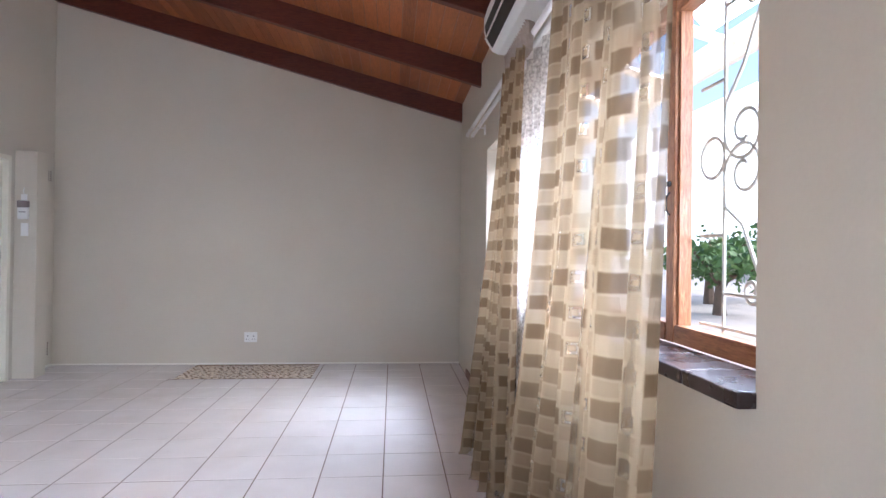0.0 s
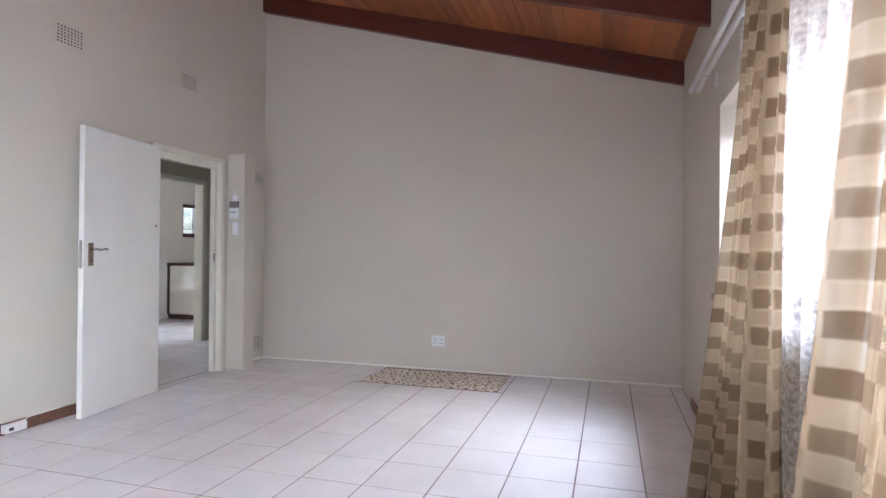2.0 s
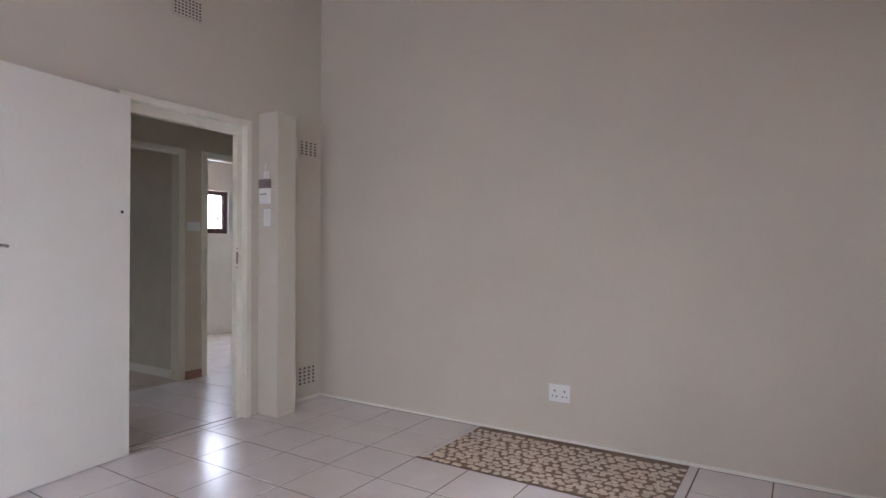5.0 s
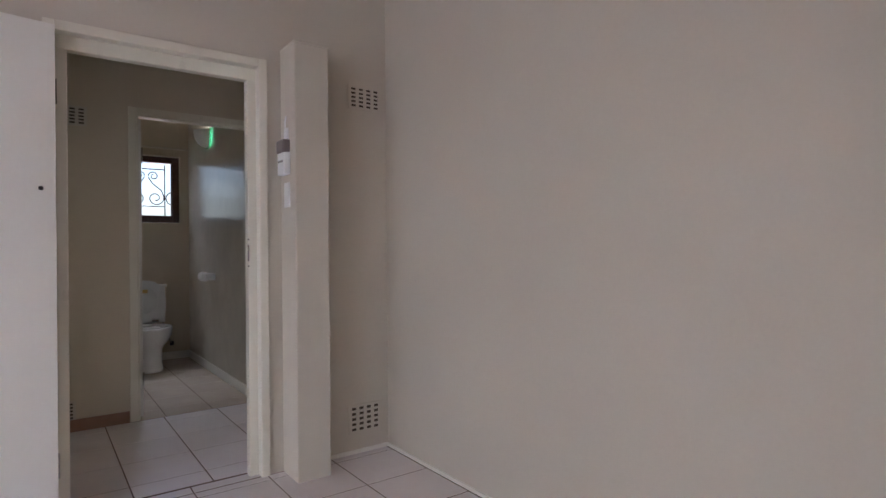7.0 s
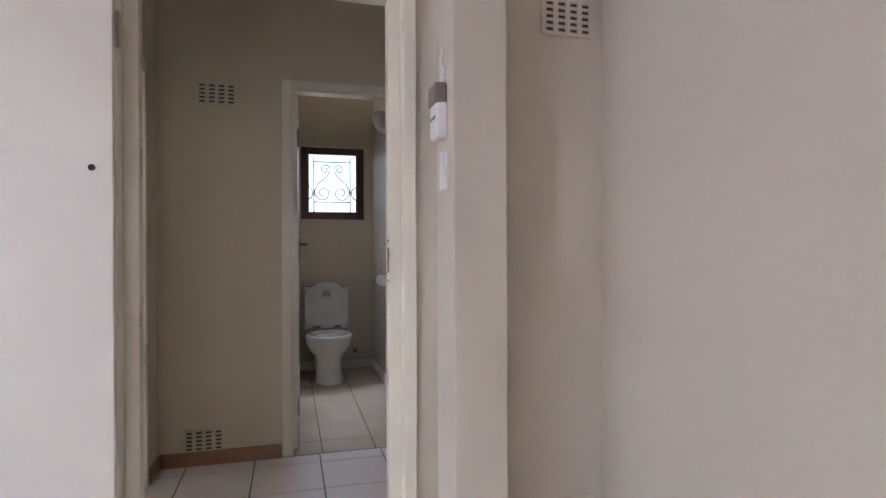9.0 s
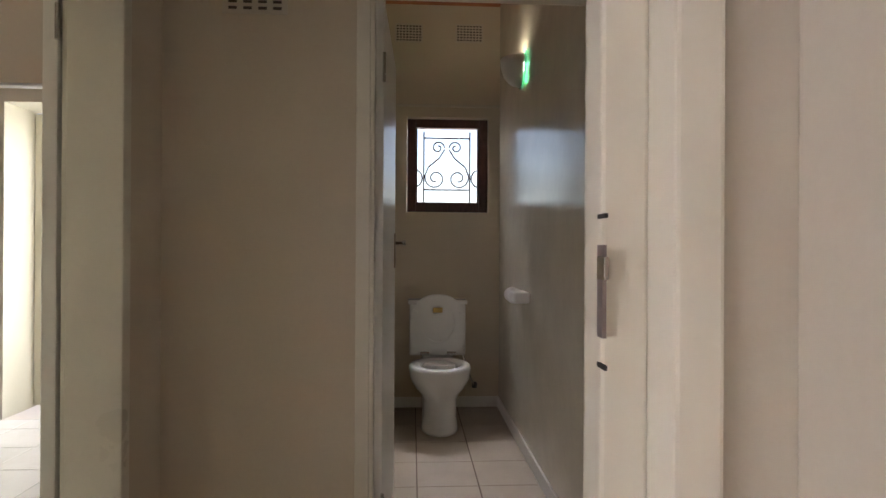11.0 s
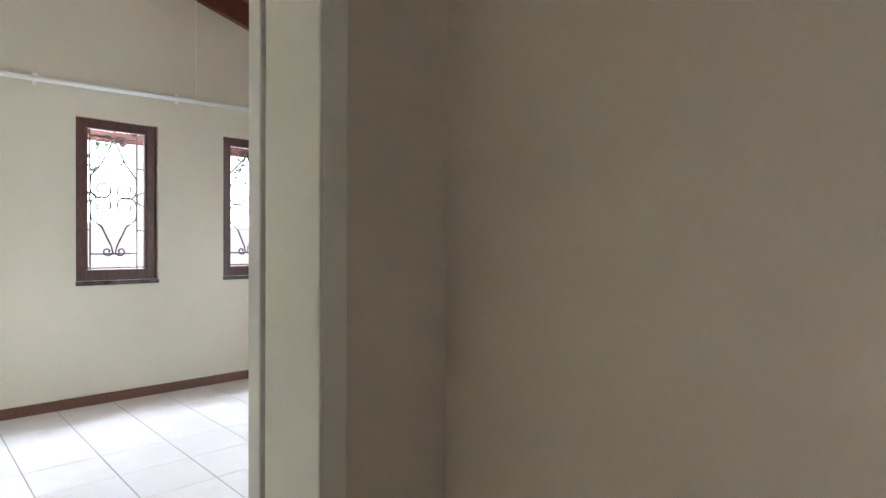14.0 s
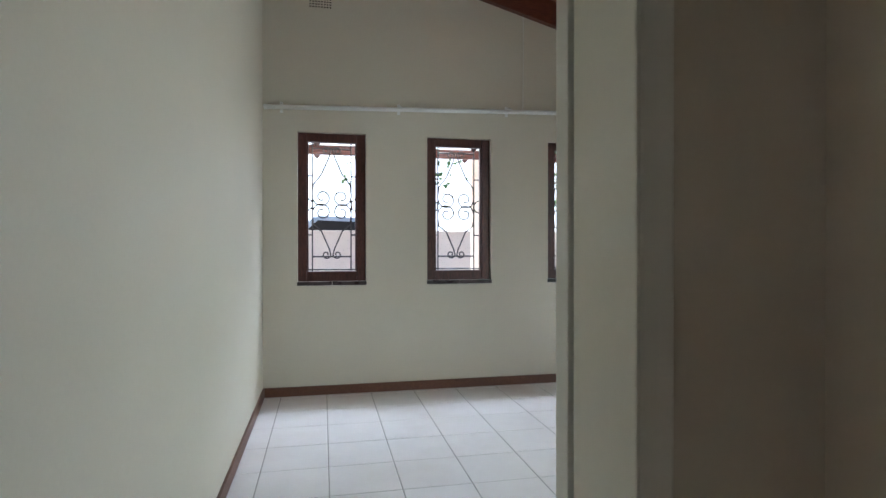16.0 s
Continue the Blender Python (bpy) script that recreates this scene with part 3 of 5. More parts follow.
def casement(name, m, w, h, mat, label, fw=0.07, depth=0.06, handle=None):
    """A framed pane. Local: x across from the middle, z up from the bottom, y into the wall."""
    ob = thing(name, label, "window", m, kind="structure")
    part("stile", box((-w / 2, 0, 0), (-w / 2 + fw, depth, h), 0.004), mat, ob)
    part("stile", box((w / 2 - fw, 0, 0), (w / 2, depth, h), 0.004), mat, ob)
    part("top_rail", box((-w / 2 + fw, 0.002, h - fw), (w / 2 - fw, depth - 0.002, h), 0.004), M_RAILWOOD if mat == M_SASH else mat, ob)
    part("bottom_rail", box((-w / 2 + fw, 0.002, 0), (w / 2 - fw, depth - 0.002, fw * 1.15), 0.004), M_RAILWOOD if mat == M_SASH else mat, ob)
    for a, b in (((-w / 2 + fw, 0.012, fw * 1.15), (-w / 2 + fw + 0.012, depth - 0.012, h - fw)), ((w / 2 - fw - 0.012, 0.012, fw * 1.15), (w / 2 - fw, depth - 0.012, h - fw))):
        part("bead", box(a, b, 0.002), mat, ob)
    pane = part("pane", box((-w / 2 + fw + 0.004, depth / 2 - 0.002, fw), (w / 2 - fw - 0.004, depth / 2 + 0.002, h - fw + 0.005)), M_GLASS, ob)
    pane.visible_shadow = False
    if handle:
        side, z = handle
        x = side * (w / 2 - fw / 2)
        bm = bmesh.new()
        tube(bm, [(x, -0.002, z - 0.036), (x, -0.008, z - 0.030), (x - side * 0.008, -0.018, z - 0.018), (x - side * 0.010, -0.020, z), (x - side * 0.008, -0.018, z + 0.018), (x, -0.008, z + 0.030), (x, -0.002, z + 0.036)], 0.0032, 8)
        part("handle", bm, M_IRON_DARK, ob, "dark bent metal window handle", True)
        part("catch", box((x - 0.008, -0.010, z + 0.055), (x + 0.008, 0.0, z + 0.072), 0.003), M_IRON_DARK, ob)
    return ob


# the wide window behind the curtains
W0, W1, WZ0, WZ1 = 3.05, 6.375, 0.935, 2.03
nl = 5
lw = (W1 - W0) / nl
for i in range(nl):
    yc = W0 + lw * (i + 0.5)
    if i in (1, 2):
        continue
    casement("window_1", pose(3.000, yc, WZ0, 0, 0, -90), lw - 0.004, WZ1 - WZ0, M_SASH, "orange oiled hardwood casement with a clear pane", fw=0.05, handle=(-1, 0.44))
    burglar_bars("bars", pose(3.075, yc - 0.05, WZ0 + 0.02, 0, 0, -90), lw - 0.06, WZ1 - WZ0 - 0.04, M_IRON, "white painted wrought iron burglar bars with scrolls")


part_frame = thing("window_frame_1", "orange oiled hardwood head and cill of the open light", "window frame", kind="structure")
part("head", box((3.000, W0 + lw + 0.002, WZ1 - 0.05), (3.055, W0 + 3 * lw - 0.002, WZ1), 0.004), M_SASH, part_frame)
part("cill", box((3.000, W0 + lw + 0.002, WZ0), (3.055, W0 + 3 * lw - 0.002, WZ0 + 0.06), 0.004), M_SASH, part_frame)


def tiled_sill(name, axis, u0, u1, c0, c1, z, n, mat, label, t=0.032):
    ob = thing(name, label, "window sill", kind="structure")
    step = (u1 - u0) / n
    for i in range(n):
        a, b = u0 + i * step + 0.002, u0 + (i + 1) * step - 0.002
        bm = box((a, c0, z - t), (b, c1, z), 0.006) if axis == "x" else box((c0, a, z - t), (c1, b, z), 0.006)
        part("sill_tile", bm, mat, ob)
    return ob


tiled_sill("window_sill_1", "y", 3.045, W1 + 0.005, 2.815, 2.997, 0.935, 15, M_SILL, "dark glazed quarry tile window sill", 0.036)

for b, a in WINDOWS_SOUTH:
    xc, w = (a + b) / 2, b - a
    casement("window_2", pose(xc, YB - 0.035, 0.862, 0, 0, 180), w - 0.006, 1.136, M_DARKWOOD, "dark stained wooden casement with a clear pane", fw=0.066)
    burglar_bars("bars", pose(xc, YB - 0.125, 0.90, 0, 0, 180), w - 0.02, 1.07, M_IRON_DARK, "dark wrought iron burglar bars with scrolls")
    tiled_sill("window_sill_2", "x", a - 0.005, b + 0.005, YB - 0.034, YB + 0.014, 0.862, 2, M_SILL, "thin dark tile window sill", 0.03)

casement("window_3", pose(XT - 0.05, 7.395, 1.405, 0, 0, 90), 0.586, 0.676, M_DARKWOOD, "small dark stained wooden toilet window", fw=0.062)
burglar_bars("bars", pose(XT - 0.13, 7.395, 1.42, 0, 0, 90), 0.57, 0.65, M_IRON_DARK, "dark wrought iron burglar bars with scrolls", small=True)
for yc, w in ((9.205, 0.446), (9.655, 0.446), (11.15, 0.49)):
    casement("window_4", pose(XT - 0.04, yc, 1.393, 0, 0, 90), w, 0.585, M_DARKWOOD, "dark stained wooden bathroom window", fw=0.06, handle=(1, 0.28))
    burglar_bars("bars", pose(XT - 0.13, yc, 1.40, 0, 0, 90), w, 0.57, M_IRON_DARK, "dark wrought iron burglar bars with scrolls", small=True)
bm = box((XT, 6.945, 2.155), (XT + 0.02, 7.77, 2.175), 0.006)
tagged(link("trim_toilet", bm, M_WALL), "plaster ledge above the toilet window", "trim", kind="structure")

for yc in (1.265, 2.185):
    casement("window_5", pose(3.000, yc, 0.935, 0, 0, -90), 0.915, 1.09, M_SASH, "orange oiled hardwood casement with a clear pane", fw=0.065)
tiled_sill("window_sill_3", "y", 0.78, 2.67, 2.815, 2.997, 0.935, 9, M_SILL, "dark glazed quarry tile window sill", 0.036)

# glazed garden door of the second bedroom
for yc in (4.83, 5.57):
    casement("door_3", pose(XB - 0.30, yc, 0.01, 0, 0, 90), 0.735, 2.07, M_FRAME, "cream painted glazed garden door", fw=0.09)
for xc in (-0.15, 1.15):
    casement("door_4", pose(xc, YS - 0.06, 0.01, 0, 0, 180), 1.295, 2.08, M_DARKWOOD, "dark wooden glazed garden door", fw=0.09)


# ---- curtain rails ----
def curtain_rail(name, axis, u0, u1, c, z0, z1, wall_c, gap=0.035, label="white double curtain rail on wall brackets", brackets=4):
    ob = thing(name, label, "curtain rail")
    def p(u, cc, z):
        return (u, cc, z) if axis == "x" else (cc, u, z)
    s = 1 if c > wall_c else -1
    for k in (0, 1):
        bm = bmesh.new()
        cc = c + s * k * gap
        for a, b in ((u0, u1),):
            tube(bm, [p(a, cc, z0), p(b, cc, z1)], 0.014, 8)
        part("rail", bm, M_RAIL, ob, smooth=True)
        for u, z in ((u0, z0), (u1, z1)):
            q = Vector(p(u, cc, z))
            part("end_stop", box(q - Vector((0.013, 0.013, 0.014)), q + Vector((0.013, 0.013, 0.014)), 0.004), M_RAIL, ob)
    for i in range(brackets):
        k = (i + 0.12) / (brackets - 0.76)
        u, z = u0 + (u1 - u0) * k, z0 + (z1 - z0) * k
        bm = bmesh.new()
        tube(bm, [p(u, wall_c, z + 0.035), p(u, c, z + 0.03), p(u, c + s * gap, z + 0.018), p(u, c + s * (gap + 0.012), z + 0.012)], 0.006, 6)
        box(Vector(p(u, wall_c, z)) - Vector((0.012, 0.012, 0.02)), Vector(p(u, wall_c, z)) + Vector((0.012, 0.012, 0.06)), 0.003, bm)
        part("bracket", bm, M_RAIL, ob)
    return ob


curtain_rail("curtain_rail", "y", 6.60, 2.95, XE - 0.085, 2.19, 2.19, XE, gap=-0.045 * -1, label="white double curtain rail above the wide window")
curtain_rail("curtain_rail", "x", XE2 - 0.03, -4.62, YB + 0.08, 2.15, 2.235, YB, gap=0.03, label="white double curtain rail above the three windows")
curtain_rail("curtain_rail", "y", 4.33, 6.05, XB + 0.08, 2.17, 2.17, XB, gap=0.03, label="white double curtain rail above the garden door")


# ---- curtains ----
def curtain_cloth():
    m = bpy.data.materials.new("sheer curtain with woven squares")
    m.use_nodes = True
    nt = m.node_tree
    nt.nodes.clear()
    N, L = nt.nodes.new, nt.links.new
    uv = N("ShaderNodeUVMap")
    uv.uv_map = "cloth"
    sep = N("ShaderNodeSeparateXYZ")
    L(uv.outputs["UV"], sep.inputs["Vector"])

    def math_node(op, a, b=None, c=None):
        n = N("ShaderNodeMath")
        n.operation = op
        for i, v in enumerate((a, b, c)):
            if v is None:
                continue
            if isinstance(v, (int, float)):
                n.inputs[i].default_value = v
            else:
                L(v, n.inputs[i])
        return n.outputs[0]

    def cell(v, period, shift=0.0):
        return math_node("FRACT", math_node("ADD", math_node("DIVIDE", v, period), shift))

    def inside(v, a, b):
        return math_node("MULTIPLY", math_node("GREATER_THAN", v, a), math_node("LESS_THAN", v, b))

    noise_n = N("ShaderNodeTexNoise")
    noise_n.inputs["Scale"].default_value, noise_n.inputs["Detail"].default_value = 7, 4
    L(uv.outputs["UV"], noise_n.inputs["Vector"])
    nsep = N("ShaderNodeSeparateColor")
    L(noise_n.outputs["Color"], nsep.inputs["Color"])
    # the weave is drawn a little out of square
    U = math_node("ADD", sep.outputs["X"], math_node("MULTIPLY", math_node("SUBTRACT", nsep.outputs["Red"], 0.5), 0.030))
    V = math_node("ADD", sep.outputs["Y"], math_node("MULTIPLY", math_node("SUBTRACT", nsep.outputs["Green"], 0.5), 0.026))

    def soft(v, a, b, edge=0.035):
        n1, n2 = N("ShaderNodeMapRange"), N("ShaderNodeMapRange")
        for n, lo, hi in ((n1, a - edge, a + edge), (n2, b + edge, b - edge)):
            n.interpolation_type = "SMOOTHSTEP"
            n.inputs["From Min"].default_value, n.inputs["From Max"].default_value = lo, hi
            L(v, n.inputs["Value"])
        return math_node("MULTIPLY", n1.outputs["Result"], n2.outputs["Result"])

    def cell_random(pu, pv):
        c = N("ShaderNodeCombineXYZ")
        L(math_node("FLOOR", math_node("DIVIDE", U, pu)), c.inputs["X"])
        L(math_node("FLOOR", math_node("DIVIDE", V, pv)), c.inputs["Y"])
        w = N("ShaderNodeTexWhiteNoise")
        w.noise_dimensions = "2D"
        L(c.outputs["Vector"], w.inputs["Vector"])
        return w.outputs["Value"]

    PU, PV = 0.150, 0.106
    col, row = cell(U, PU), cell(V, PV)
    luck, luck2 = cell_random(PU, PV), cell_random(PU / 2, PV)
    wide_block = math_node("MULTIPLY", soft(col, 0.03, 0.60), soft(row, 0.06, 0.56))
    narrow_block = math_node("MULTIPLY", soft(col, 0.64, 0.97), soft(row, 0.54, 0.96))
    pale_block = math_node("MULTIPLY", soft(col, 0.08, 0.56), soft(row, 0.62, 0.98))
    solid = math_node("MULTIPLY", wide_block, math_node("MULTIPLY_ADD", luck, 0.35, 0.65))
    solid = math_node("ADD", solid, math_node("MULTIPLY", narrow_block, math_node("MULTIPLY_ADD", luck2, 0.5, 0.2)))
    solid = math_node("ADD", solid, math_node("MULTIPLY", pale_block, math_node("MULTIPLY", luck2, 0.45)))
    bright = math_node("MULTIPLY", soft(col, 0.68, 0.93), soft(row, 0.10, 0.46))
    ring = math_node("MULTIPLY", soft(col, 0.75, 0.86), soft(row, 0.20, 0.36))
    bright = math_node("SUBTRACT", bright, math_node("MULTIPLY", ring, 0.8))
    bright = math_node("MULTIPLY", bright, math_node("GREATER_THAN", luck, 0.15))
    thread = N("ShaderNodeTexWave")
    thread.inputs["Scale"].default_value = 90
    L(uv.outputs["UV"], thread.inputs["Vector"])
    opaque = math_node("ADD", math_node("MULTIPLY", solid, 0.30), 0.63)
    opaque = math_node("SUBTRACT", opaque, math_node("MULTIPLY", bright, 0.22))
    opaque = math_node("ADD", opaque, math_node("MULTIPLY", math_node("SUBTRACT", noise_n.outputs["Fac"], 0.5), 0.20))
    opaque = math_node("ADD", opaque, math_node("MULTIPLY", thread.outputs["Fac"], 0.015))
    # thin vertical runs where the weave is open
    stretch, runs = N("ShaderNodeMapping"), N("ShaderNodeTexNoise")
    stretch.inputs["Scale"].default_value = (11, 0.7, 1)
    L(uv.outputs["UV"], stretch.inputs["Vector"])
    L(stretch.outputs["Vector"], runs.inputs["Vector"])
    runs.inputs["Scale"].default_value, runs.inputs["Detail"].default_value = 1.0, 2
    opaque = math_node("SUBTRACT", opaque, math_node("MULTIPLY", math_node("MAXIMUM", math_node("SUBTRACT", runs.outputs["Fac"], 0.54), 0.0), 2.2))
    opaque = math_node("MAXIMUM", opaque, 0.12)
    tint = N("ShaderNodeMix")
    tint.data_type = "RGBA"
    tint.inputs["A"].default_value = (0.52, 0.405, 0.265, 1)
    tint.inputs["B"].default_value = (0.17, 0.112, 0.062, 1)
    L(math_node("MAXIMUM", math_node("SUBTRACT", solid, math_node("MULTIPLY", bright, 0.4)), 0.0), tint.inputs["Factor"])
    dif, tra, gap, mix1, mix2, out = N("ShaderNodeBsdfDiffuse"), N("ShaderNodeBsdfTranslucent"), N("ShaderNodeBsdfTransparent"), N("ShaderNodeMixShader"), N("ShaderNodeMixShader"), N("ShaderNodeOutputMaterial")
    L(tint.outputs["Result"], dif.inputs["Color"])
    L(tint.outputs["Result"], tra.inputs["Color"])
    mix1.inputs["Fac"].default_value = 0.52
    L(dif.outputs["BSDF"], mix1.inputs[1])
    L(tra.outputs["BSDF"], mix1.inputs[2])
    L(opaque, mix2.inputs["Fac"])
    L(gap.outputs["BSDF"], mix2.inputs[1])
    L(mix1.outputs["Shader"], mix2.inputs[2])
    L(mix2.outputs["Shader"], out.inputs["Surface"])
    return m


M_CLOTH = curtain_cloth()
M_HEADING = material("gathered curtain heading", (0.40, 0.34, 0.29), 0.85, var=0.2, scale=40, fine=200, bump=0.2)


def curtain(label, y_top, y_low, folds, depth, pool, seed, x0=2.717, gather=0.0):
    """A hanging sheer. y_top, y_low: the two edges at the heading and near the floor; pool: how far it spreads on the floor."""
    rng = random.Random(seed)
    ob = thing("curtain", label, "curtain", group="sheer curtains")
    ph = [rng.uniform(0, 6.28) for _ in range(6)]
    nu, nv = folds * 28, 72
    top = 2.13

    def place(a, b):
        # a across 0..1, b down 0..1
        drop = b * (top + pool)
        ease = b * b * (3 - 2 * b)
        ya = y_top[0] + (y_low[0] - y_top[0]) * ease
        yb = y_top[1] + (y_low[1] - y_top[1]) * ease
        y = ya + (yb - ya) * a
        amp = depth * (0.35 + 0.65 * b)
        s = folds * a + 0.35 * math.sin(4.1 * a + ph[2]) + 0.10 * math.sin(3.0 * b + ph[1]) * b
        w = math.sin(2 * math.pi * s + ph[0])
        w = math.copysign(abs(w) ** 0.8, w)
        w2 = math.sin(2 * math.pi * s * 0.43 + ph[3] + 1.2 * b) + 0.22 * math.sin(2 * math.pi * s * 2.7 + ph[5] + 2.0 * b) + 0.12 * math.sin(2 * math.pi * s * 5.1 + 3.0 * b)
        flare = 0.14 * b ** 3
        x = x0 - 0.02 - amp * (0.55 + 0.5 * w + 0.35 * w2) - 0.42 * flare * (0.6 + 0.4 * math.sin(3 * a + ph[5]))
        y += 0.22 * amp * math.cos(2 * math.pi * s + ph[4]) + gather * math.sin(math.pi * b) * a
        z = top - drop
        if z < 0.015:
            over = 0.015 - z
            z = 0.010 + 0.010 * (1 + math.sin(2 * math.pi * s * 1.3 + 9 * over)) * min(1, over / 0.05)
            x -= over * 0.45
            y -= over * 0.35 * (1 - a)
        x = min(x, x0 + 0.045)
        return (x, y, z)

    bm = bmesh.new()
    layer = bm.loops.layers.uv.new("cloth")
    grid = [[bm.verts.new(place(i / nu, k / nv)) for i in range(nu + 1)] for k in range(nv + 1)]
    cloth_w = abs(y_top[1] - y_top[0]) * 2.1
    for k in range(nv):
        for i in range(nu):
            f = bm.faces.new((grid[k][i], grid[k][i + 1], grid[k + 1][i + 1], grid[k + 1][i]))
            f.smooth = True
            for lp, (ii, kk) in zip(f.loops, ((i, k), (i + 1, k), (i + 1, k + 1), (i, k + 1))):
                lp[layer].uv = (ii / nu * cloth_w, kk / nv * (top + pool))
    me = bpy.data.meshes.new("drape")
    bm.to_mesh(me)
    bm.free()
    me.materials.append(M_CLOTH)
    drape = new("drape", me)
    drape.parent = ob
    bm = bmesh.new()
    n = folds * 16
    lines = []
    for z, fat in ((2.235, 1.25), (2.225, 1.0), (2.18, 0.9), (2.13, 0.7), (2.115, 0.75)):
        row = []
        for i in range(n + 1):
            a = i / n
            w = math.sin(2 * math.pi * folds * 2.2 * a)
            y = y_top[0] + (y_top[1] - y_top[0]) * a
            row.append((x0 - 0.012 - 0.018 * fat * w, y, z + 0.006 * math.sin(2 * math.pi * folds * 2.2 * a + 1)))
        lines.append(row)
    front = [[bm.verts.new(q) for q in row] for row in lines]
    back = [[bm.verts.new((q[0] + 0.008, q[1], q[2])) for q in row] for row in lines]
    for sheet in (front, back):
        for r0, r1 in zip(sheet, sheet[1:]):
            for i in range(n):
                bm.faces.new((r0[i], r0[i + 1], r1[i + 1], r1[i])).smooth = True
    for i in range(n):
        bm.faces.new((front[0][i], front[0][i + 1], back[0][i + 1], back[0][i]))
    part("heading", bm, M_HEADING, ob, "tightly gathered heading tape")
    return ob


curtain("sheer beige curtain with woven brown squares, trailing on the floor", (4.86, 4.38), (5.45, 4.35), 7, 0.08, 0.0, 3, gather=0.12)
curtain("sheer beige curtain with woven brown squares, hanging in loose folds", (3.92, 3.09), (4.12, 3.15), 8, 0.085, 0.0, 8)


def net_curtain(label, y_top, y_low, folds, seed, x0=2.785):
    """A thin white net on the rear rail, in soft folds down to the floor."""
    rng = random.Random(seed)
    ob = thing("net_curtain", label, "curtain")
    ph = [rng.uniform(0, 6.28) for _ in range(3)]
    bm = bmesh.new()
    nu, nv = folds * 14, 30
    grid = []
    for k in range(nv + 1):
        b = k / nv
        ya, yb = y_top[0] + (y_low[0] - y_top[0]) * b, y_top[1] + (y_low[1] - y_top[1]) * b
        line = []
        for i in range(nu + 1):
            a = i / nu
            s = folds * a + 0.3 * math.sin(5 * a + ph[0])
            line.append(bm.verts.new((x0 - 0.022 * math.sin(2 * math.pi * s + 0.5 * b) - 0.008 * math.sin(4.6 * math.pi * s + ph[1]), ya + (yb - ya) * a, 2.16 - 2.14 * b)))
        grid.append(line)
    for r0, r1 in zip(grid, grid[1:]):
        for i in range(nu):
            bm.faces.new((r0[i], r0[i + 1], r1[i + 1], r1[i]))
    part("drape", bm, M_NET, ob, smooth=True)
    bm = bmesh.new()
    tube(bm, [(x0, y_top[0], 2.175), (x0, y_top[1], 2.175)], 0.012, 6)
    part("heading", bm, M_PLASTIC, ob)
    return ob


M_NET = bpy.data.materials.new("white net")
M_NET.use_nodes = True
nn = M_NET.node_tree
nn.nodes.clear()
n_dif, n_tra, n_gap, n_a, n_b, n_out = [nn.nodes.new("ShaderNode" + k) for k in ("BsdfDiffuse", "BsdfTranslucent", "BsdfTransparent", "MixShader", "MixShader", "OutputMaterial")]
n_wave, n_geo = nn.nodes.new("ShaderNodeTexNoise"), nn.nodes.new("ShaderNodeNewGeometry")
n_wave.inputs["Scale"].default_value = 60
nn.links.new(n_geo.outputs["Position"], n_wave.inputs["Vector"])
n_dif.inputs["Color"].default_value = n_tra.inputs["Color"].default_value = (0.86, 0.84, 0.80, 1)
n_a.inputs["Fac"].default_value = 0.6
nn.links.new(n_dif.outputs["BSDF"], n_a.inputs[1])
nn.links.new(n_tra.outputs["BSDF"], n_a.inputs[2])
nn.links.new(n_wave.outputs["Fac"], n_b.inputs["Fac"])
nn.links.new(n_gap.outputs["BSDF"], n_b.inputs[1])
nn.links.new(n_a.outputs["Shader"], n_b.inputs[2])
nn.links.new(n_b.outputs["Shader"], n_out.inputs["Surface"])
net_curtain("thin white net curtain behind the patterned curtains, full of daylight", (5.42, 3.95), (5.55, 4.05), 9, 4)


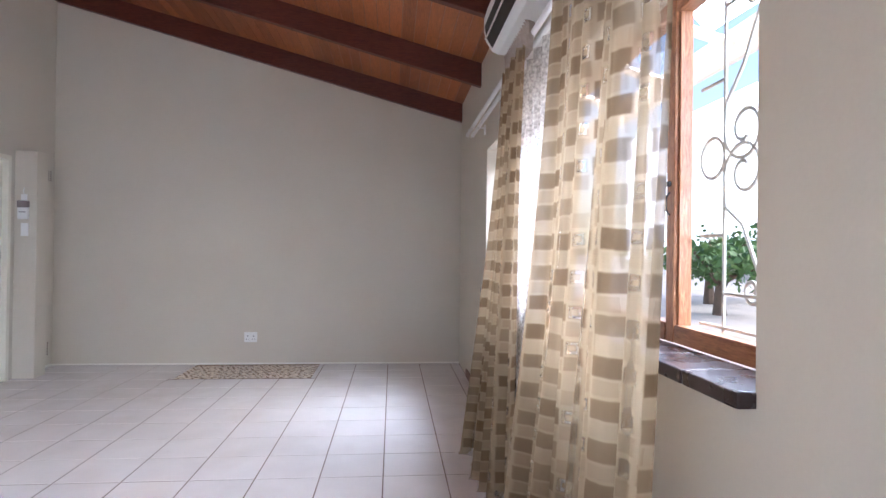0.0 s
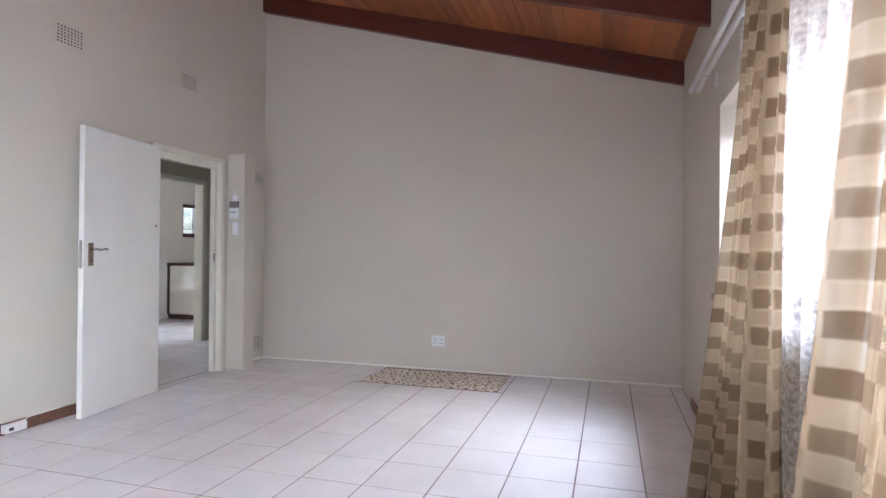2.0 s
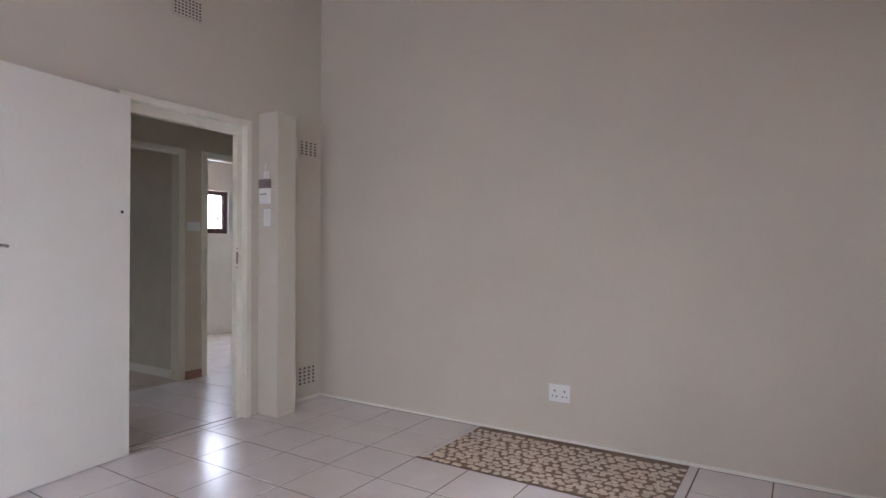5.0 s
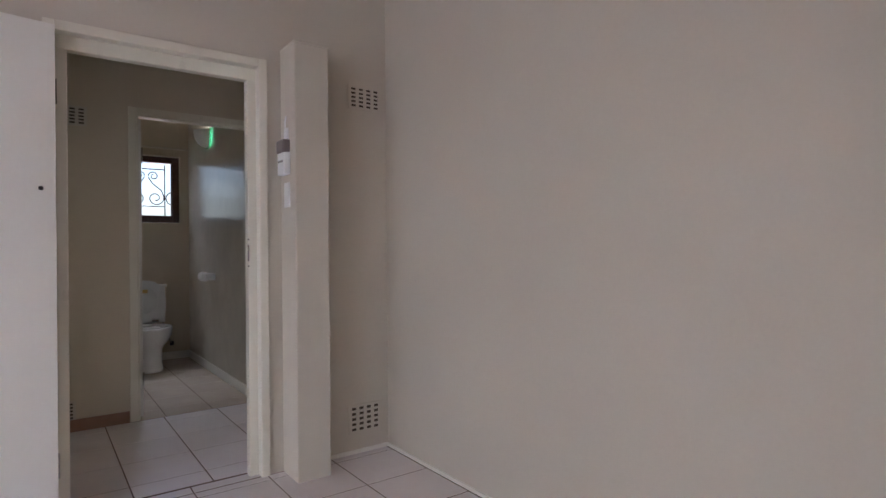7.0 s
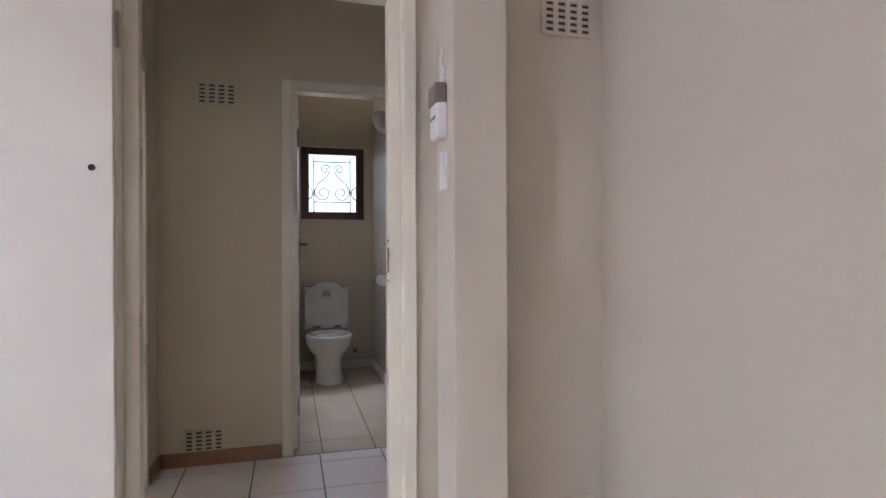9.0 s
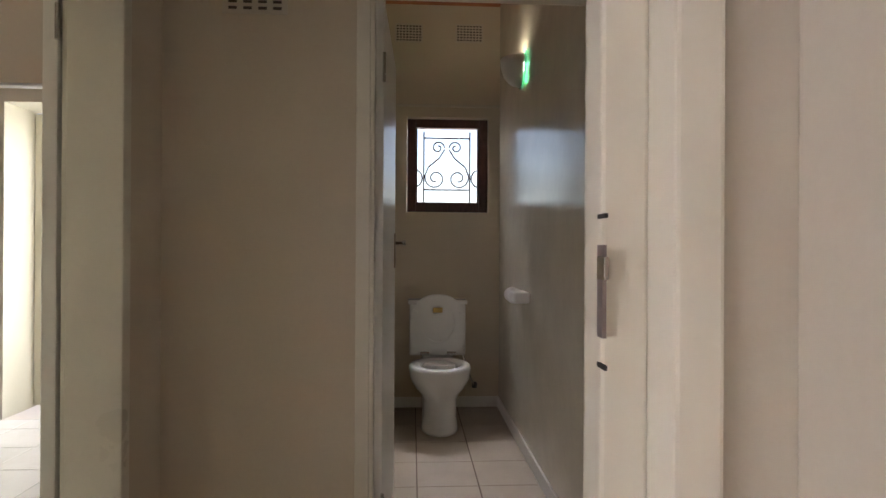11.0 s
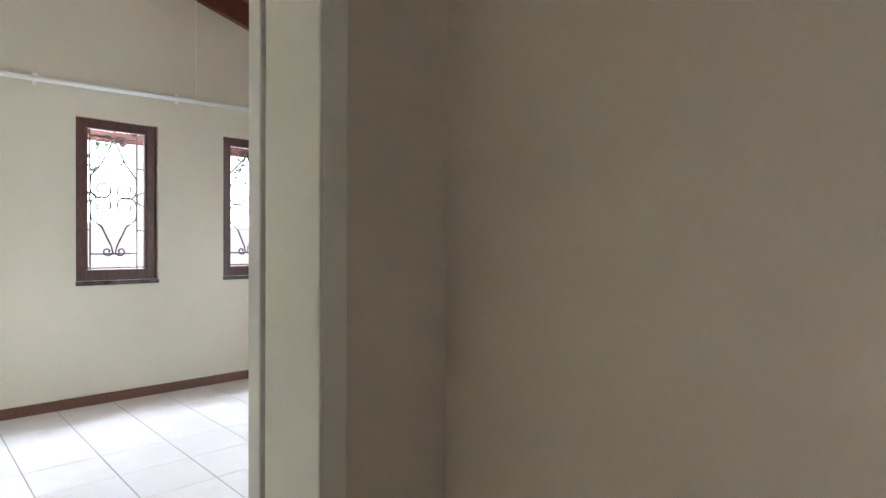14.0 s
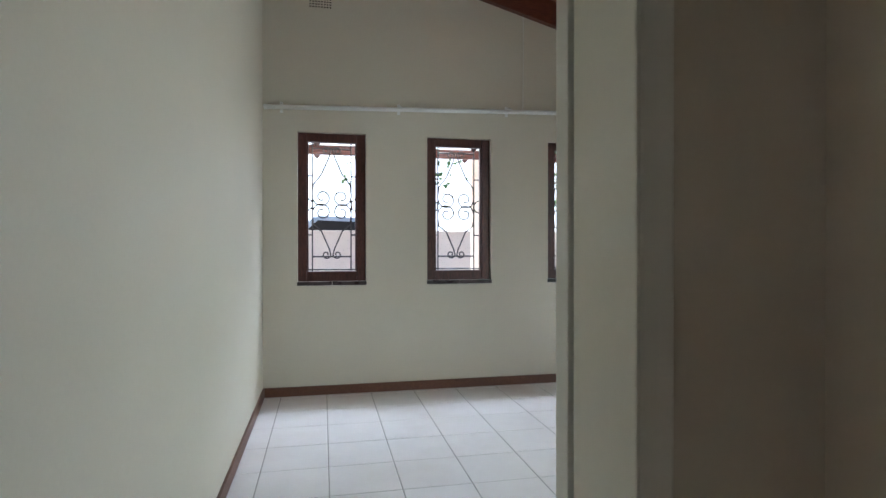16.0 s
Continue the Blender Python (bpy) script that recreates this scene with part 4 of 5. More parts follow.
# ---- air conditioner ----
def air_conditioner():
    ob = thing("air_conditioner", "white wall mounted split air conditioner under the beams", "air conditioner", pose(0.045, -0.43, -0.20))
    y0, y1 = 4.98, 5.79
    prof = [(2.82, 2.90), (2.655, 2.90), (2.625, 2.885), (2.612, 2.84), (2.612, 2.76), (2.625, 2.70), (2.66, 2.645), (2.70, 2.625), (2.82, 2.62)]
    bm = bmesh.new()
    a = [bm.verts.new((x, y0, z)) for x, z in prof]
    b = [bm.verts.new((x, y1, z)) for x, z in prof]
    bm.faces.new(a)
    bm.faces.new(b[::-1])
    for i in range(len(prof)):
        j = (i + 1) % len(prof)
        bm.faces.new((a[i], a[j], b[j], b[i]))
    bmesh.ops.bevel(bm, geom=[e for e in bm.edges if abs(e.verts[0].co.y - e.verts[1].co.y) < 1e-5], offset=0.012, segments=3, affect="EDGES")
    part("body", bm, M_PLASTIC, ob)
    bm = bmesh.new()
    q = [(2.6095, 2.775), (2.6095, 2.755), (2.622, 2.698), (2.655, 2.643), (2.662, 2.650), (2.63, 2.703), (2.616, 2.76)]
    a = [bm.verts.new((x - 0.002, y0 + 0.07, z)) for x, z in q]
    b = [bm.verts.new((x - 0.002, y1 - 0.07, z)) for x, z in q]
    bm.faces.new(a)
    bm.faces.new(b[::-1])
    for i in range(len(q)):
        j = (i + 1) % len(q)
        bm.faces.new((a[i], a[j], b[j], b[i]))
    part("air_outlet", bm, M_DARK, ob, "dark air outlet slot")
    bm = box((-0.004, y0 + 0.10, -0.028), (0.004, y1 - 0.10, 0.028), 0.003)
    bmesh.ops.transform(bm, matrix=pose(2.617, 0, 2.702, 0, 28, 0), verts=bm.verts)
    part("flap", bm, M_PLASTIC, ob)
    part("badge", box((2.6085, 5.42, 2.845), (2.6115, 5.50, 2.853)), M_GREYPL, ob)
    part("display", box((2.6085, 5.05, 2.80), (2.6115, 5.11, 2.83)), M_GREYPL, ob)
    for i in range(9):
        y = y0 + 0.09 + i * 0.075
        part("grille_bar", box((2.655, y, 2.899), (2.79, y + 0.03, 2.904)), M_GREYPL, ob)
    return ob


air_conditioner()


# ---- electrical plates ----
def socket_outlet():
    ob = thing("wall_socket", "white double wall socket above the floor", "socket")
    yw = YN
    part("plate", box((0.566, yw - 0.010, 0.236), (0.700, yw, 0.342), 0.003), M_PLASTIC, ob)
    for cx in (0.602, 0.664):
        for dx, dz, r in ((0, 0.018, 0.0055), (-0.013, -0.014, 0.0042), (0.013, -0.014, 0.0042)):
            bm = bmesh.new()
            lathe(bm, [(r, 0), (r, 0.0012)], 10)
            bmesh.ops.transform(bm, matrix=pose(cx + dx, yw - 0.010, 0.283 + dz, 90), verts=bm.verts)
            part("pin_hole", bm, M_DARK, ob)
        part("rocker", box((cx - 0.009, yw - 0.013, 0.315), (cx + 0.009, yw - 0.010, 0.331), 0.002), M_PLASTIC, ob)
    return ob


socket_outlet()


def intercom():
    ob = thing("intercom_handset", "white alarm keypad with a smoky cover on the pipe box", "keypad")
    yw = 7.462
    part("housing", box((-1.315, yw - 0.035, 1.47), (-1.225, yw, 1.60), 0.010, segs=3), M_PLASTIC, ob)
    part("cover", box((-1.318, yw - 0.040, 1.575), (-1.222, yw - 0.002, 1.64), 0.010, segs=3), M_GREYPL, ob, "smoky brown flip cover")
    for i in range(3):
        part("key", box((-1.298 + 0.022 * i, yw - 0.0372, 1.53), (-1.284 + 0.022 * i, yw - 0.0345, 1.54), 0.001), M_GREYPL, ob)
    bm = box((-1.30, yw - 0.006, 1.635), (-1.245, yw - 0.002, 1.70), 0.001)
    tagged(link("wall_note", bm, M_PAPER), "small faded paper note on the wall", "note")
    bm = bmesh.new()
    tube(bm, [(-1.27, yw - 0.008, 1.63), (-1.262, yw - 0.012, 1.68), (-1.278, yw - 0.008, 1.73), (-1.27, yw - 0.004, 1.76)], 0.004, 6)
    part("cable", bm, M_PLASTIC, ob)
    sw = thing("blank_plate", "white blank switch plate on the pipe box", "switch plate")
    part("plate", box((-1.298, yw - 0.008, 1.315), (-1.232, yw, 1.435), 0.003), M_PLASTIC, sw)
    return ob


intercom()


def light_switch():
    ob = thing("light_switch", "white wide light switch plate on the lobby wall", "light switch")
    part("plate", box((XL, 7.820, 1.326), (XL + 0.009, 7.945, 1.404), 0.003), M_PLASTIC, ob)
    part("rocker", box((XL + 0.009, 7.872, 1.352), (XL + 0.0135, 7.887, 1.378), 0.002), M_PLASTIC, ob)
    return ob


light_switch()


def plug_box():
    ob = thing("telephone_box", "white surface telephone box on the skirting", "socket box")
    part("housing", box((XW + 0.012, 5.33, 0.015), (XW + 0.055, 5.465, 0.068), 0.006), M_PLASTIC, ob)
    part("port", box((XW + 0.055, 5.35, 0.03), (XW + 0.0565, 5.38, 0.05)), M_DARK, ob)
    bm = bmesh.new()
    tube(bm, [(XW + 0.02, 5.46, 0.06), (XW + 0.02, 5.50, 0.078), (XW + 0.018, 5.72, 0.08)], 0.003, 6)
    part("cable", bm, M_PLASTIC, ob)


plug_box()


# ---- toilet ----
def toilet():
    ob = thing("toilet", "white ceramic toilet with its lid raised", "toilet", pose(0, 0, 0))
    cy = 7.32
    part("cistern", box((XT + 0.005, cy - 0.195, 0.40), (XT + 0.165, cy + 0.195, 0.755), 0.018, segs=3), M_CERAMIC, ob)
    cl = part("cistern_lid", box((XT + 0.003, cy - 0.205, 0.752), (XT + 0.175, cy + 0.205, 0.782), 0.010, segs=3), M_CERAMIC, ob)
    bm = bmesh.new()
    lathe(bm, [(0.02, 0), (0.02, 0.008), (0.015, 0.011)], 16)
    bmesh.ops.transform(bm, matrix=pose(XT + 0.09, cy, 0.782), verts=bm.verts)
    part("flush_button", bm, M_CHROME, cl)

    def outline(a, back, front, half):
        """An egg shaped outline along x."""
        c, s = math.cos(a), math.sin(a)
        return (front * c if c > 0 else back * c, half * s)

    steps = 40
    mid = XT + 0.47
    rows = [(0.0, 0.17, 0.185, 0.118), (0.02, 0.168, 0.182, 0.115), (0.09, 0.15, 0.168, 0.106), (0.20, 0.15, 0.172, 0.108), (0.235, 0.17, 0.195, 0.126), (0.27, 0.20, 0.222, 0.160), (0.325, 0.222, 0.243, 0.188), (0.385, 0.232, 0.252, 0.197), (0.402, 0.228, 0.248, 0.193), (0.408, 0.215, 0.234, 0.182)]
    inner = [(0.406, 0.165, 0.185, 0.140), (0.37, 0.155, 0.175, 0.130), (0.28, 0.12, 0.14, 0.10), (0.17, 0.05, 0.07, 0.05)]
    bm = bmesh.new()
    rings = [[bm.verts.new((mid + outline(2 * math.pi * k / steps, b, f, h)[0], cy + outline(2 * math.pi * k / steps, b, f, h)[1], z)) for k in range(steps)] for z, b, f, h in rows + inner]
    for a, b in zip(rings, rings[1:]):
        for k in range(steps):
            bm.faces.new((a[k], a[(k + 1) % steps], b[(k + 1) % steps], b[k])).smooth = True
    bm.faces.new(rings[0][::-1])
    bm.faces.new(rings[-1])
    bowl = part("bowl", bm, M_CERAMIC, ob)
    part("neck", box((XT + 0.02, cy - 0.11, 0.0), (mid - 0.05, cy + 0.11, 0.395), 0.03, segs=3), M_CERAMIC, ob)
    def plate(name, scale, thick, push, mat=M_PLASTIC, zc=0.62, hz=0.205, hy=0.19):
        bm = bmesh.new()
        fr, bk = [], []
        for k in range(steps):
            a = 2 * math.pi * k / steps
            c, s = math.cos(a), math.sin(a)
            yy = hy * scale * math.copysign(abs(c) ** 0.8, c)
            zz = zc + hz * scale * math.copysign(abs(s) ** (1.0 if s > 0 else 0.45), s)
            lean = 0.06 * (zz - 0.42)
            fr.append(bm.verts.new((XT + 0.215 - lean + push, cy + yy, zz)))
            bk.append(bm.verts.new((XT + 0.215 - lean + push - thick, cy + yy, zz)))
        bm.faces.new(fr)
        bm.faces.new(bk[::-1])
        for k in range(steps):
            bm.faces.new((fr[k], fr[(k + 1) % steps], bk[(k + 1) % steps], bk[k]))
        bmesh.ops.bevel(bm, geom=[e for e in bm.edges if len(e.link_faces) == 2 and any(len(f.verts) > 4 for f in e.link_faces)], offset=0.005, segments=2, affect="EDGES")
        return part(name, bm, mat, ob)

    plate("lid", 1.0, 0.018, 0.0)
    # the raised seat: a ring in front of the lid
    bm = bmesh.new()
    loops = []
    for push, k in ((0.004, 1), (0.022, 1), (0.022, 0), (0.004, 0)):
        ring = []
        for i in range(steps):
            a = 2 * math.pi * i / steps
            c, s = math.cos(a), math.sin(a)
            if k:
                yy, zz = 0.187 * math.copysign(abs(c) ** 0.8, c), 0.62 + 0.20 * math.copysign(abs(s) ** (1.0 if s > 0 else 0.45), s)
            else:
                yy, zz = 0.115 * c, 0.635 + 0.132 * s
            ring.append(bm.verts.new((XT + 0.215 - 0.06 * (zz - 0.42) + push, cy + yy, zz)))
        loops.append(ring)
    for a, b in zip(loops, loops[1:] + loops[:1]):
        for i in range(steps):
            bm.faces.new((a[i], a[(i + 1) % steps], b[(i + 1) % steps], b[i]))
    part("seat", bm, M_PLASTIC, ob, "white plastic toilet seat, raised")
    part("label", box((XT + 0.199, cy - 0.035, 0.70), (XT + 0.2025, cy + 0.03, 0.735)), M_LABEL, ob, "small gold paper label")
    for dy in (-0.09, 0.09):
        bm = bmesh.new()
        tube(bm, [(XT + 0.235, cy + dy - 0.03, 0.427), (XT + 0.235, cy + dy + 0.03, 0.427)], 0.014, 10)
        part("seat_hinge", bm, M_CHROME, ob, "chromed seat hinge")
    for dy in (-0.15, 0.15):
        part("bumper", box((XT + 0.230, cy + dy - 0.010, 0.70), (XT + 0.238, cy + dy + 0.010, 0.715), 0.003), M_PLASTIC, ob)
    bm = bmesh.new()
    tube(bm, [(XT, cy + 0.27, 0.16), (XT + 0.06, cy + 0.27, 0.16), (XT + 0.07, cy + 0.24, 0.22), (XT + 0.08, cy + 0.18, 0.40)], 0.007, 8)
    part("water_hose", bm, M_CHROME, ob)
    bm = bmesh.new()
    lathe(bm, [(0.018, 0), (0.02, 0.01), (0.02, 0.03), (0.012, 0.04)], 12)
    bmesh.ops.transform(bm, matrix=pose(XT + 0.05, cy + 0.27, 0.15), verts=bm.verts)
    part("stop_valve", bm, M_IRON_DARK, ob)
    return ob


toilet()


def paper_holder():
    ob = thing("toilet_roll_holder", "white plastic toilet roll holder on the wall", "toilet roll holder", pose(-0.055, -0.015, 0))
    part("bracket", box((-3.98, 7.70, 0.845), (-3.81, 7.785, 0.905), 0.012, segs=3), M_PLASTIC, ob)
    part("arm", box((-3.99, 7.725, 0.858), (-3.94, 7.775, 0.882), 0.006), M_PLASTIC, ob)
    roll = thing("toilet_roll", "white toilet paper roll nearly used up", "toilet paper", pose(-0.055, -0.015, 0))
    bm = bmesh.new()
    prof = [(0.020, 0), (0.043, 0.001), (0.044, 0.10), (0.020, 0.101), (0.019, 0.05)]
    rings = [[bm.verts.new((r * math.cos(2 * math.pi * k / 28), r * math.sin(2 * math.pi * k / 28), z)) for k in range(28)] for r, z in prof]
    for a, b in zip(rings, rings[1:] + rings[:1]):
        for k in range(28):
            bm.faces.new((a[k], a[(k + 1) % 28], b[(k + 1) % 28], b[k]))
    bmesh.ops.transform(bm, matrix=pose(-4.09, 7.735, 0.872, 0, 90, 0), verts=bm.verts)
    part("paper", bm, M_PAPER, roll, smooth=True)
    bm = bmesh.new()
    tube(bm, [(-4.10, 7.735, 0.872), (-3.95, 7.735, 0.872)], 0.0185, 14)
    part("core", bm, M_PLASTIC, roll)
    return ob


paper_holder()


def wall_lamp():
    ob = thing("wall_lamp", "white half bowl wall lamp with a green glass rim, switched on", "wall lamp")
    cx, yw, z = -4.06, 7.77, 2.06
    bm = bmesh.new()
    steps, rows = 20, 8
    rings = []
    for k in range(rows + 1):
        a = math.pi / 2 * k / rows
        r, zz = 0.115 * math.sin(a) ** 0.8 if k else 0.004, z + 0.15 * (1 - math.cos(a))
        rings.append([bm.verts.new((cx + r * math.cos(math.pi * i / steps), yw - 0.019 - 1.0 * r * math.sin(math.pi * i / steps), zz)) for i in range(steps + 1)])
    for k in range(rows - 1, -1, -1):
        a = math.pi / 2 * k / rows
        r, zz = 0.109 * math.sin(a) ** 0.8 if k else 0.002, z + 0.006 + 0.144 * (1 - math.cos(a))
        rings.append([bm.verts.new((cx + r * math.cos(math.pi * i / steps), yw - 0.019 - 1.0 * r * math.sin(math.pi * i / steps), zz)) for i in range(steps + 1)])
    for a, b in zip(rings, rings[1:]):
        for i in range(steps):
            bm.faces.new((a[i], a[i + 1], b[i + 1], b[i])).smooth = True
    part("bowl", bm, M_PLASTIC, ob)
    bm = bmesh.new()
    out = [(cx + 0.135 * math.cos(math.pi + math.pi * i / 24), z + 0.16 + 0.175 * math.sin(math.pi + math.pi * i / 24)) for i in range(25)]
    fr = [bm.verts.new((x, yw - 0.018, zz)) for x, zz in out]
    bk = [bm.verts.new((x, yw - 0.010, zz)) for x, zz in out]
    bm.faces.new(fr)
    bm.faces.new(bk[::-1])
    for i in range(25):
        k = (i + 1) % 25
        bm.faces.new((fr[i], fr[k], bk[k], bk[i]))
    part("glass_plate", bm, M_GREENGLASS, ob, "green glass back plate")
    bulb = new("lamp_bulb", bpy.data.lights.new("lamp_bulb", "POINT"))
    bulb.data.energy, bulb.data.color, bulb.data.shadow_soft_size = 1.0, (1.0, 0.95, 0.75), 0.03
    bulb.location = (cx, yw - 0.055, z + 0.115)
    return ob


wall_lamp()


# ---- bathroom cabinet ----
def cabinet():
    ob = thing("cabinet", "white cabinet with a dark wooden frame and top", "cabinet")
    x0, x1, y0, y1 = XT, -4.10, 10.56, 11.14
    part("body", box((x0, y0 + 0.02, 0.08), (x1 - 0.02, y1, 0.90)), M_WHITE, ob)
    part("worktop", box((x0, y0 - 0.02, 0.90), (x1 + 0.02, y1, 0.945), 0.006), M_DARKWOOD, ob, "dark wooden top")
    part("plinth", box((x0, y0 + 0.03, 0.0), (x1 - 0.03, y1, 0.08)), M_DARKWOOD, ob)
    for a, b in ((x1 - 0.02, x1 + 0.0),):
        part("frame_stile", box((a - 0.03, y0 - 0.004, 0.08), (b + 0.004, y0 + 0.05, 0.90), 0.003), M_DARKWOOD, ob)
        part("frame_stile", box((a - 0.03, y1 - 0.05, 0.08), (b + 0.004, y1, 0.90), 0.003), M_DARKWOOD, ob)
    part("frame_stile", box((x0, y0 - 0.004, 0.08), (x0 + 0.05, y0 + 0.02, 0.90), 0.003), M_DARKWOOD, ob)
    d = part("door", box((x1 - 0.018, y0 + 0.055, 0.10), (x1 + 0.002, y1 - 0.055, 0.885), 0.004), M_WHITE, ob)
    part("handle", box((x1 + 0.002, y0 + 0.09, 0.62), (x1 + 0.018, y0 + 0.11, 0.74), 0.004), M_CHROME, d)
    part("door", box((x0 + 0.055, y0 - 0.002, 0.10), (x1 - 0.055, y0 + 0.018, 0.885), 0.004), M_WHITE, ob)
    return ob


cabinet()

# pull cord that hangs beside the windows
bm = bmesh.new()
tube(bm, [(-3.77, YB + 0.02, 3.10), (-3.77, YB + 0.022, 2.7), (-3.768, YB + 0.02, 2.23)], 0.0025, 5)
tagged(link("pull_cord", bm, M_RAIL), "thin white cord hanging down the wall", "cord")
bm = box((XB, 4.14, 0.42), (XB + 0.010, 4.22, 0.53), 0.003)
sk = thing("wall_socket", "white wall socket beside the garden door", "socket")
part("plate", bm, M_PLASTIC, sk)
part("rocker", box((XB + 0.010, 4.17, 0.455), (XB + 0.013, 4.185, 0.485)), M_GREYPL, sk)


# ---- outside ----
bm = bmesh.new()
vs = [bm.verts.new(q) for q in ((-400, -400, -0.15), (400, -400, -0.15), (400, 400, -0.15), (-400, 400, -0.15))]
bm.faces.new(vs)
tagged(link("ground", bm, M_GROUND), "pale paved yard around the house", "ground", kind="structure")


# added sheets whose white glow stands in for the overexposed sky
M_BACKDROP_GLOW = bpy.data.materials.new("glowing white backdrop")
M_BACKDROP_GLOW.use_nodes = True
backdrop_glow = M_BACKDROP_GLOW.node_tree.nodes["Principled BSDF"]
backdrop_glow.inputs["Base Color"].default_value, backdrop_glow.inputs["Emission Color"].default_value = (0.8, 0.8, 0.8, 1), (0.94, 0.97, 1.0, 1)
backdrop_glow.inputs["Emission Strength"].default_value = 0.9
for name, a, b in (("backdrop_east", (70, -40, -0.15), (70.2, 160, 34)), ("backdrop_south", (-70, -60.2, -0.15), (40, -60, 22))):
    tagged(link(name, box(a, b), M_BACKDROP_GLOW), "added white backdrop glowing in place of the overexposed sky", "sky", kind="structure")


def garden_wall(name, a, b, h=1.5):
    ob = thing(name, "cream plastered boundary wall with a coping", "wall", kind="structure")
    part("wall", box((a[0], a[1], -0.15), (b[0], b[1], h)), M_PLASTER, ob)
    part("coping", box((a[0] - 0.04, a[1] - 0.04, h), (b[0] + 0.04, b[1] + 0.04, h + 0.06), 0.01), M_PLASTER, ob)
    return ob


garden_wall("boundary_wall_south", (-12, -5.4), (9, -5.2), 1.42)
garden_wall("boundary_wall_east", (22.0, -5.4), (22.2, 40), 0.75)
garden_wall("boundary_wall_west", (-12.2, -5.4), (-12.0, 16), 1.7)


def veranda_post(x, y, h):
    ob = thing("veranda_post", "cream painted square veranda post", "post", pose(x, y, -0.15), group="veranda posts")
    part("shaft", box((-0.06, -0.06, 0), (0.06, 0.06, h + 0.15), 0.006), M_PLASTER, ob)
    part("foot", box((-0.09, -0.09, 0), (0.09, 0.09, 0.10), 0.006), M_PLASTER, ob)


for x in (-2.75, -3.95, -5.4):
    veranda_post(x, 0.49, 2.15)
bm = box((-6.0, 0.45, 2.16), (-1.0, 0.53, 2.26), 0.006)
tagged(link("veranda_beam", bm, M_BEAM), "dark red stained veranda beam on posts", "beam")
for x in (-5.75, -4.8, -3.9, -3.0, -2.1, -1.3):
    bm = bmesh.new()
    tube(bm, [(x, 2.29, 2.55), (x, 0.1, 2.20)], 0.035, 4)
    tagged(link("veranda_rafter", bm, M_BEAM), "dark red stained veranda rafter", "rafter", group="veranda rafters")
# open eaves outside the wide window and the toilet
for y in (3.1, 3.6, 4.0, 4.6, 5.25, 5.9, 6.6):
    bm = bmesh.new()
    tube(bm, [(3.09, y, 2.44), (3.79, y, 2.26)], 0.03, 4)
    tagged(link("eave_rafter", bm, M_PLASTER), "pale painted rafter end under the eaves", "rafter", group="eave rafters")
bm = box((3.78, 2.65, 2.18), (3.82, 7.4, 2.34), 0.004)
tagged(link("fascia_board", bm, M_PLASTER), "pale painted fascia board along the eaves", "fascia board")
bm = bmesh.new()
tube(bm, [(-5.75, 5.9, 2.34), (-5.75, 9.5, 2.80)], 0.06, 4)
tagged(link("fascia_beam", bm, M_BEAM), "dark red stained verge beam", "beam")


def tree(x, y, h, spread, seed, n=420):
    """A trunk with limbs and a ragged crown of single leaves."""
    rng = random.Random(seed)
    ob = thing("tree", "leafy green garden tree behind the wall", "tree", pose(x, y, -0.15), group="garden trees")
    bm = bmesh.new()
    tips = []
    for k in range(8):
        a = rng.uniform(0, 6.28)
        reach = rng.uniform(0.35, 0.9) * spread
        z0 = h * rng.uniform(0.3, 0.5)
        tip = Vector((reach * math.cos(a), reach * math.sin(a), h * rng.uniform(0.6, 0.98)))
        mid = Vector((0.4 * tip.x, 0.4 * tip.y, z0 + 0.5 * (tip.z - z0)))
        tube(bm, [(0, 0, z0 * 0.9), mid, tip], 0.035, 5)
        tips += [tip, mid * 0.3 + tip * 0.7]
    lathe(bm, [(0.16, 0), (0.12, 0.25 * h), (0.09, 0.5 * h), (0.03, 0.9 * h)], 9)
    part("trunk", bm, M_BARK, ob)
    verts, faces = [], []
    for i in range(n):
        t = rng.choice(tips)
        c = t + Vector((rng.gauss(0, 0.28 * spread), rng.gauss(0, 0.28 * spread), rng.gauss(0, 0.10 * h)))
        d = Vector((rng.uniform(-1, 1), rng.uniform(-1, 1), rng.uniform(-1, 0.4))).normalized()
        s = d.cross(Vector((rng.uniform(-1, 1), rng.uniform(-1, 1), rng.uniform(-1, 1)))).normalized()
        ln, wd = rng.uniform(0.12, 0.26), rng.uniform(0.04, 0.08)
        k = len(verts)
        verts += [c, c + d * ln * 0.5 + s * wd, c + d * ln, c + d * ln * 0.5 - s * wd]
        faces.append((k, k + 1, k + 2, k + 3))
    me = bpy.data.meshes.new("crown")
    me.from_pydata([tuple(v) for v in verts], [], faces)
    me.materials.append(M_LEAF)
    cr = new("crown", me)
    cr.parent = ob
    tagged(cr, kind="stuff")


for i, (x, y, h, s) in enumerate(((-9.2, -11.0, 5.2, 1.8), (-4.6, -11.0, 5.4, 1.9), (9.6, 14.2, 1.5, 1.5), (11.0, 17.0, 2.0, 1.9), (13.5, 18.0, 1.9, 1.9))):
    tree(x, y, h, s, 20 + i, 420 if y < 0 else 1100)


